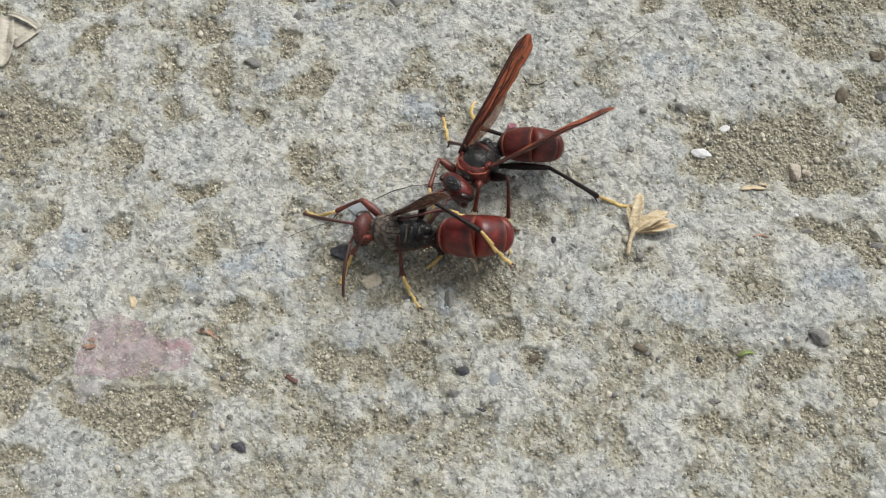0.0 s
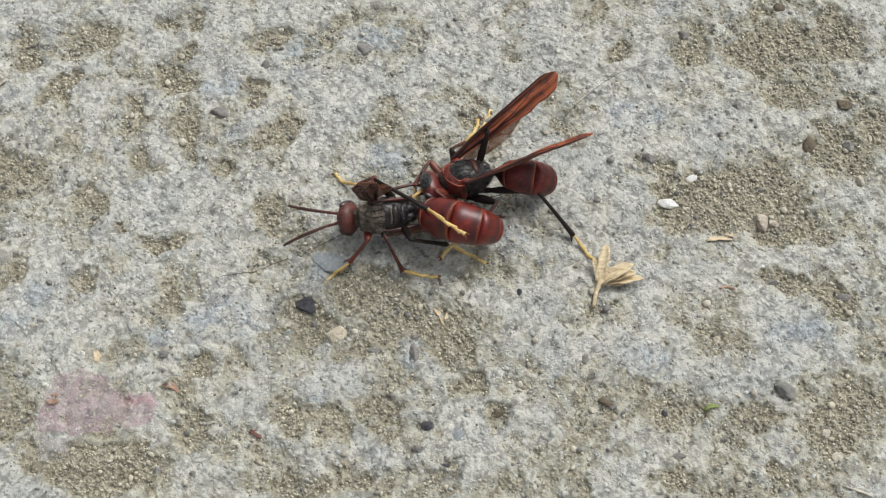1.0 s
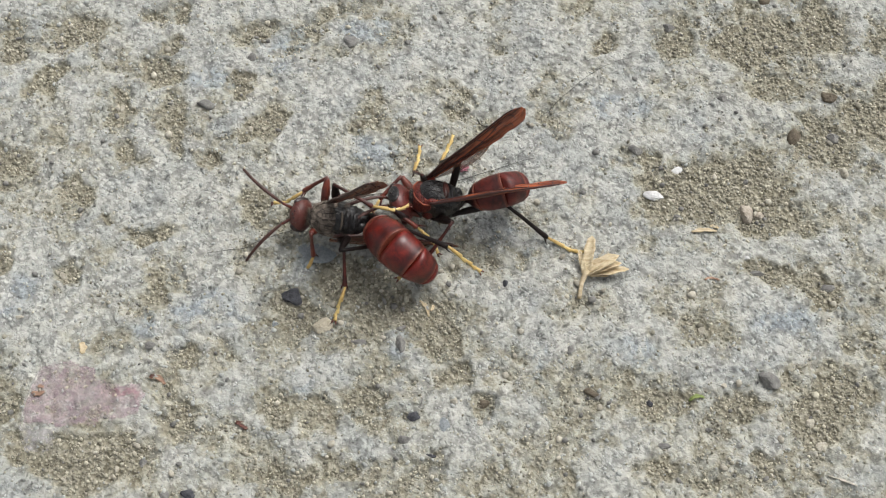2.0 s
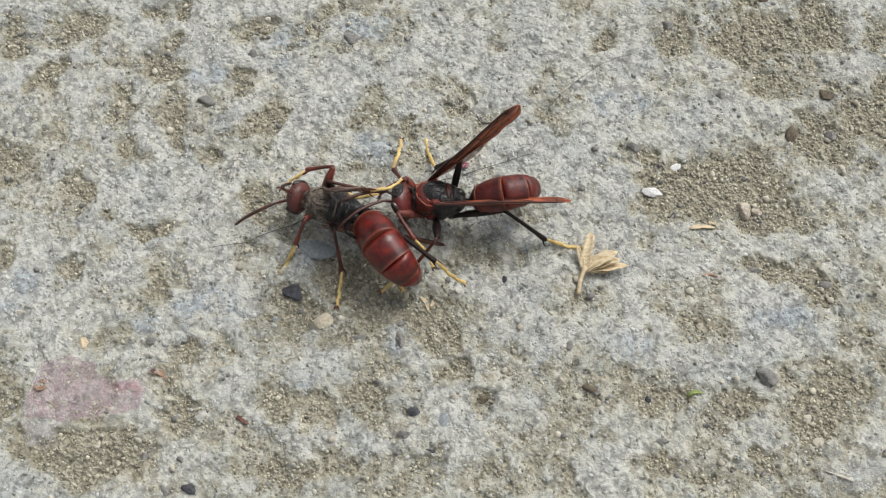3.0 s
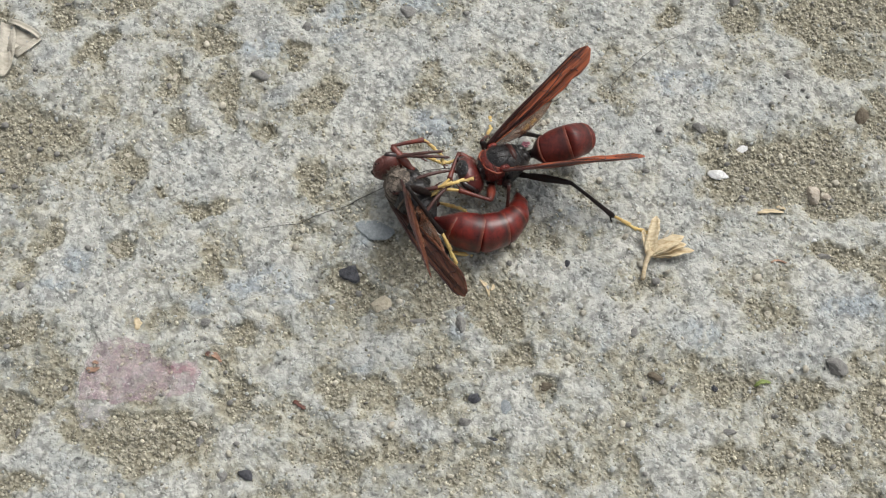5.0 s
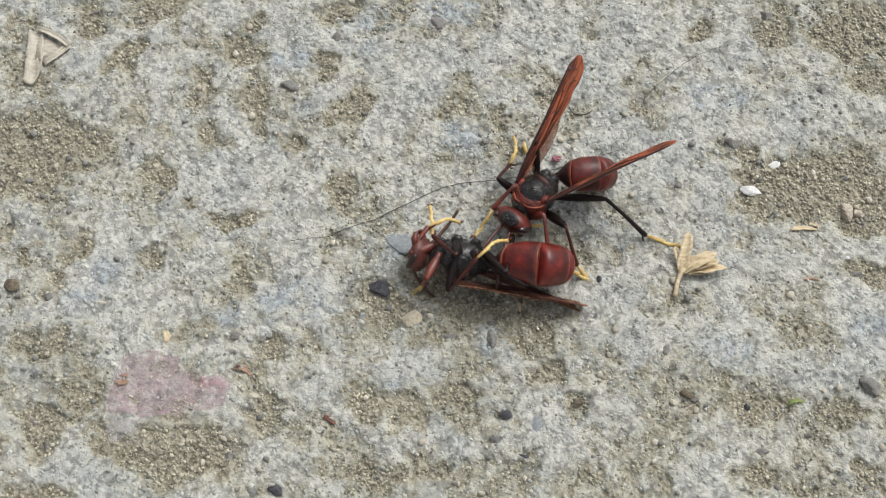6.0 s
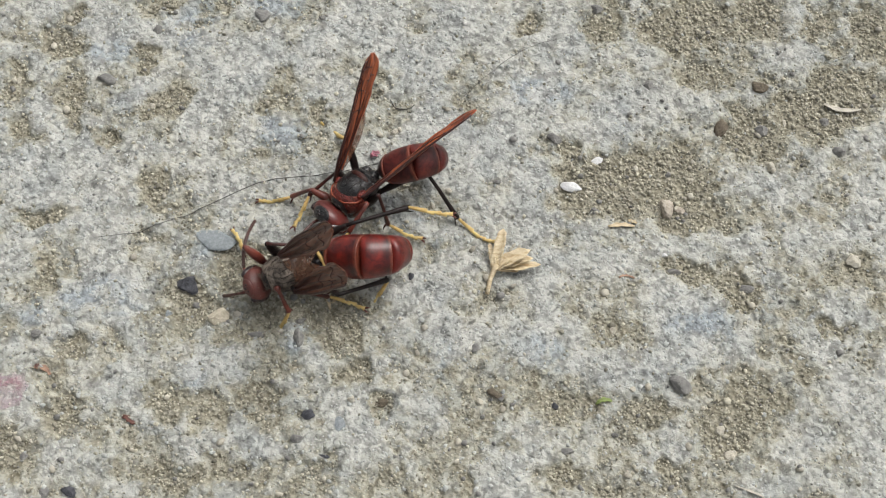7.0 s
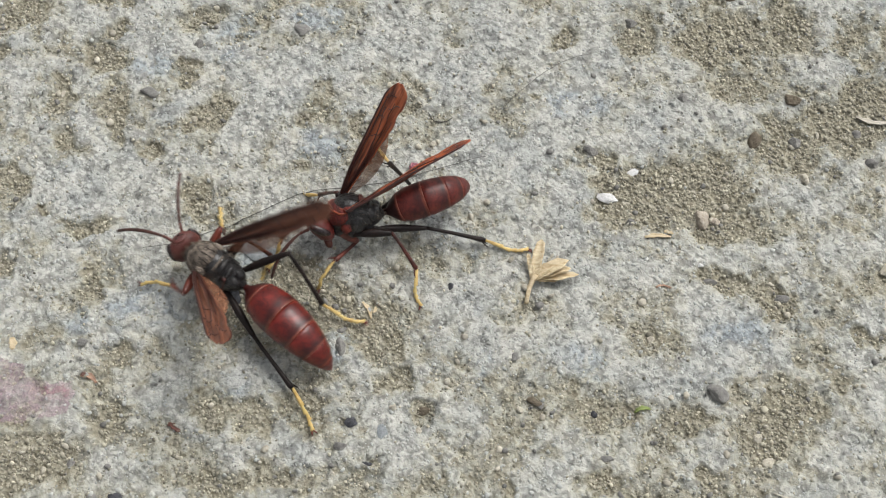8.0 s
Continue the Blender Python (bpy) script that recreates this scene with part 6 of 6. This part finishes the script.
    key(grappling, 4.0, neck=(-13.97, -2.39, 4), waist=(-9.33, -4.73, 4), face=(-16.08, -2.9, 3), tip=(0.24, -3.58, 1.5), wingR=(-7.56, -8.27, 21.2), wingL=(1.08, -2.6, 0.6), feelerL=(-15.83, -1.48, 7), feelerR=(-16.82, -3.56, 2), foreL=(-15.13, 0.79, 6, -11.72, 0.31, 5.5, -8.88, 0.08, 5), midL=(-11.35, -6.72, 3, -9.37, -7.89, 1, -6.03, -8.67, 0.3), hindR=(-7.86, -6.13, 10, -6.44, -7.46, 9.5, -4.05, -10.78, 8), midR=(-10.37, -2.71, 6, -7.82, -1.56, 6, -4.77, 0.24, 6), foreR=(-15.71, -1.97, 8, -12.71, 0.97, 7, -9.79, -0.98, 6), hindL=(-4.47, -8.38, 3, -3.5, -6.83, 1, -1.25, -7.49, 0.3), roll=(-40,), bladeR=(0.15, -0.95, 0.2), bladeL=(0, 0.9, 0.35))
    key(grappling, 5.5, neck=(-12.4, 2.12, 4), waist=(-7.55, -3.25, 3.5), face=(-13.79, 4.96, 4), tip=(2.09, 2.8, 3), wingR=(-6.29, -16.22, 9.4), wingL=(-6.52, -15.35, 7.8), foreR=(-12.58, 6.1, 5, -9.06, 5.9, 5, -7.53, 3.98, 5), foreL=(-11.85, 2.08, 3, -9.49, 5.37, 3, -8.42, 5.5, 3), midR=(-8.35, -1.31, 6, -7.35, -0.9, 6, -4.81, -0.03, 6), midL=(-9.56, 1.03, 2, -6.95, 1.93, 2, -5.28, 1.53, 2), hindR=(-7.44, -5.2, 6, -5.47, -5.39, 3, -3.17, -8.72, 0.3), hindL=(-7.37, -4.6, 2, -6.11, -6.23, 1, -2.9, -5.81, 0.3), feelerR=(-7.52, 5.1, 6), feelerL=(-7.65, 5.05, 4.4), roll=(-85,), tilt=(-60,), belly=(0.45, 0.85, 0.1), bladeR=(-0.9, -0.25, 0.1), bladeL=(-0.9, -0.25, 0.1))
    key(grappling, 6.0, neck=(-11.06, -7.31, 3.5), waist=(-4.83, -6.85, 3.5), face=(-13.23, -6.69, 3), tip=(-2.55, -6.26, 3), wingR=(4.28, -9.93, 1.5), wingL=(0.17, -8.67, 0.6), foreL=(-13.5, -5.29, 5, -12.09, -3.98, 5, -8.81, -2.57, 4), midL=(-9.25, -6.34, 6, -11.44, -5.05, 5, -12.13, -1.23, 4), midR=(-6.87, -9.39, 6, -6.03, -8.04, 7, -3.65, -5.88, 6.5), hindL=(-0.99, -6.47, 6, -2.14, -3.49, 4, -0.58, -2.29, 3), hindR=(1.42, -9.65, 5, 4.3, -5.88, 2, 7.77, -7.08, 0.3), foreR=(-11.42, -9.69, 4, -11.88, -10.08, 2, -12.37, -10.32, 1), feelerL=(-9.7, -1.19, 2), feelerR=(-10.88, -9.42, 0.6), roll=(-150,), tilt=(-140,), belly=(0, 0.42, -0.9), bladeR=(0, 0.95, 0.3), bladeL=(0, 0.95, 0.3))
    key(grappling, 6.5, neck=(-6.47, -11.01, 3.6), waist=(-0.82, -12.01, 3.6), face=(-8.69, -10.15, 3.6), tip=(4.88, -4.48, 2.5), wingR=(7.83, -19.22, 2), wingL=(7.53, -17.8, 0.8), foreL=(-8.96, -8.07, 4, -7.13, -5.83, 4, -4.81, -4.25, 3), foreR=(-6.16, -9.1, 6, -4.69, -8.36, 6, -3.24, -7.33, 6), midL=(-3.42, -10.28, 7, -2.72, -9.64, 7, -1.79, -10.8, 6), midR=(-3.53, -13.59, 7, -0.66, -11.87, 7, 2.82, -11.78, 6), hindR=(2.58, -13.39, 7, 4.57, -12.23, 6, 4.25, -8.95, 6), hindL=(2.19, -8.8, 5, 3.64, -7.5, 5, 5.14, -6.74, 5), feelerL=(-9.05, -12.05, 1), feelerR=(-5.62, -13.76, 0.6), roll=(-125,), tilt=(-110,), belly=(-0.7, 0.7, 0.1), bladeR=(0.6, 0.65, 0.35), bladeL=(0.6, 0.65, 0.35))
    key(grappling, 7.0, neck=(-6.92, -9.6, 3.8), waist=(-2.39, -6.59, 3.8), face=(-8.86, -10.45, 3), tip=(5.86, -3.6, 2), wingR=(0.83, -9.92, 21), wingL=(2.78, -13.97, 18.4), foreR=(-8.35, -7.7, 4, -10.84, -6.25, 2, -13.1, -2.7, 0.5), foreL=(-5.16, -12.13, 3, -4.62, -12.74, 1.5, -5.4, -13.94, 0.3), hindR=(1.78, -3.22, 8, 7.65, -0.27, 6.5, 12.97, 0.11, 5), midL=(-2.54, -10.6, 3, -0.41, -10.22, 1, 3.13, -10.78, 0.3), hindL=(1.8, -8.86, 3, 6.21, -7.44, 1.5, 5.17, -9.42, 0.3), midR=(-2.98, -6.33, 6, -2.42, -6.26, 6, -2.05, -6.83, 6), feelerL=(-10.83, -10.7, 0.6), feelerR=(-9.8, -6.54, 3), roll=(-35,), bladeR=(-0.2, -0.2, 0.95), bladeL=(0.1, -0.5, 0.85))
    key(grappling, 7.5, neck=(-7.22, -4.91, 3.8), waist=(0, -6.55, 3.8), face=(-9.86, -4.68, 4), tip=(4.05, -4.11, 3), wingR=(6.99, -3.85, 1), wingL=(7.06, -4.42, 0.5), foreR=(-8.67, -2.42, 5, -6.85, -0.93, 5, -4.28, 0.34, 4), foreL=(-6.84, -1.98, 3, -4.66, -0.75, 3, -2.37, -0.15, 3), midR=(-4.46, -4.86, 6, -2.85, -4.04, 6, -1.55, -5.13, 6), hindR=(-0.88, -5.25, 8, -1.32, -4.08, 8, 0.08, -8.4, 7), hindL=(5.05, -7.51, 3, 6.72, -6.74, 1.5, 5.17, -9.5, 0.3), midL=(-3.82, -6.93, 2, -6.46, -9.37, 1, -6.66, -12.25, 0.3), feelerL=(-13.69, -1.3, 1), feelerR=(-12.87, -1.96, 2), roll=(-80,), tilt=(-80,), belly=(0, 0.6, -0.75), bladeR=(0, -0.8, 0.6), bladeL=(0, -0.8, 0.6))
    key(grappling, 7.7, neck=(-13.79, -7.82, 4), waist=(-10.98, -12.91, 4), face=(-14.84, -5.41, 3.5), tip=(1.24, -13.17, 2), wingL=(-20.35, -17.94, 18), wingR=(-13.62, -26.85, 3), feelerR=(-13.45, 0.67, 4), feelerL=(-17.42, -3.06, 4), foreR=(-11.89, -8.09, 4, -11.35, -6.67, 3, -11.54, -7.87, 2), midR=(-6.37, -10.33, 3.5, -4.35, -8.9, 2, 0.3, -4.35, 0.3), hindL=(-6, -20.05, 4, -3, -20.67, 1, 1.74, -23.44, 0.3), hindR=(-5.57, -11.65, 4, -4.17, -10.12, 2, -2.11, -8.61, 0.3), midL=(-13.67, -15.29, 3, -16.19, -15.51, 1, -17.58, -14.82, 0.3), foreL=(-16.28, -6.95, 3, -17.77, -5.02, 1, -18.43, -2.85, 0.3), roll=(-40,), tilt=(-30,), belly=(0.5, 0.3, -0.8), bladeR=(-0.8, 0.1, 0.6), bladeL=(-0.3, 0.75, 0.55))
    key(grappling, 7.8, neck=(-11.28, -7.68, 4), waist=(-6.63, -11.57, 4), face=(-12.2, -5.18, 3.5), tip=(5.72, -13.9, 2), wingL=(-12.59, -13.89, 21), wingR=(-10.68, -27.17, 1.8), feelerR=(-9.34, -0.67, 4), feelerL=(-14.45, -1.95, 4), foreR=(-9.33, -4.53, 4, -7.55, -5.17, 3, -5.81, -8.02, 0.5), midR=(-4.24, -10.18, 4, -1.9, -10.14, 2, -0.98, -10.9, 0.3), hindR=(-1.06, -6.16, 5, 4.94, -6.73, 1, 8.87, -7.77, 0.3), hindL=(-9.26, -14.86, 4, -8.35, -17.7, 1.5, -6.5, -21.34, 0.3), midL=(-12.09, -13.2, 3, -13.83, -14.53, 1, -14.99, -15.04, 0.3), foreL=(-13.89, -5.94, 3, -16.11, -4.72, 1, -17.53, -3.94, 0.3), roll=(-20,), tilt=(-20,), bladeR=(-0.8, 0.1, 0.6), bladeL=(-0.3, 0.75, 0.55))
    key(grappling, 8.0, neck=(-21.67, -7.41, 5), waist=(-14.8, -10.68, 4.6), face=(-24.12, -5.25, 4), tip=(-3.72, -18.53, 1.2), wingR=(-5.08, -4.55, 16.2), wingL=(-14.05, -22.0, 17), feelerL=(-31.46, -5.11, 3), feelerR=(-24.23, 1.2, 6), foreL=(-20.97, -9.57, 3.5, -23.66, -10.72, 2, -30.22, -10.55, 0.3), foreR=(-18.93, -4.32, 4, -18.98, -3.14, 2, -20.26, 0.82, 0.3), midR=(-14.17, -5.13, 4.5, -12.87, -5.31, 1.2, -13.54, -6.78, 0.3), hindR=(-9.24, -6.76, 5, -6, -10.62, 1, -1.51, -11.82, 0.3), midL=(-17.71, -11.45, 3.5, -18.17, -11.87, 1.5, -18.48, -12.6, 0.3), hindL=(-13.22, -17.42, 5, -7.5, -21.62, 1, -4.85, -25.71, 0.3), bladeR=(0.1, -0.5, 0.86), bladeL=(0, 0.69, 0.66))
    # the long hair is dragged along by the struggle until it comes to rest
    walk(LONG_HAIR, [(t, pose(x * MM, y * MM, 0)) for t, x, y in ((0.0, -0.4, -5.0), (0.5, -0.6, -4.6), (1.0, 0.5, -2.0), (1.5, 0.2, -0.4), (3.0, 0.3, 0.2), (3.5, 0, 0), (7.0, 0, 0), (8.0, 0, 0))])
    act(RESIDENT, braced)
    act(RIVAL, grappling)


motions()
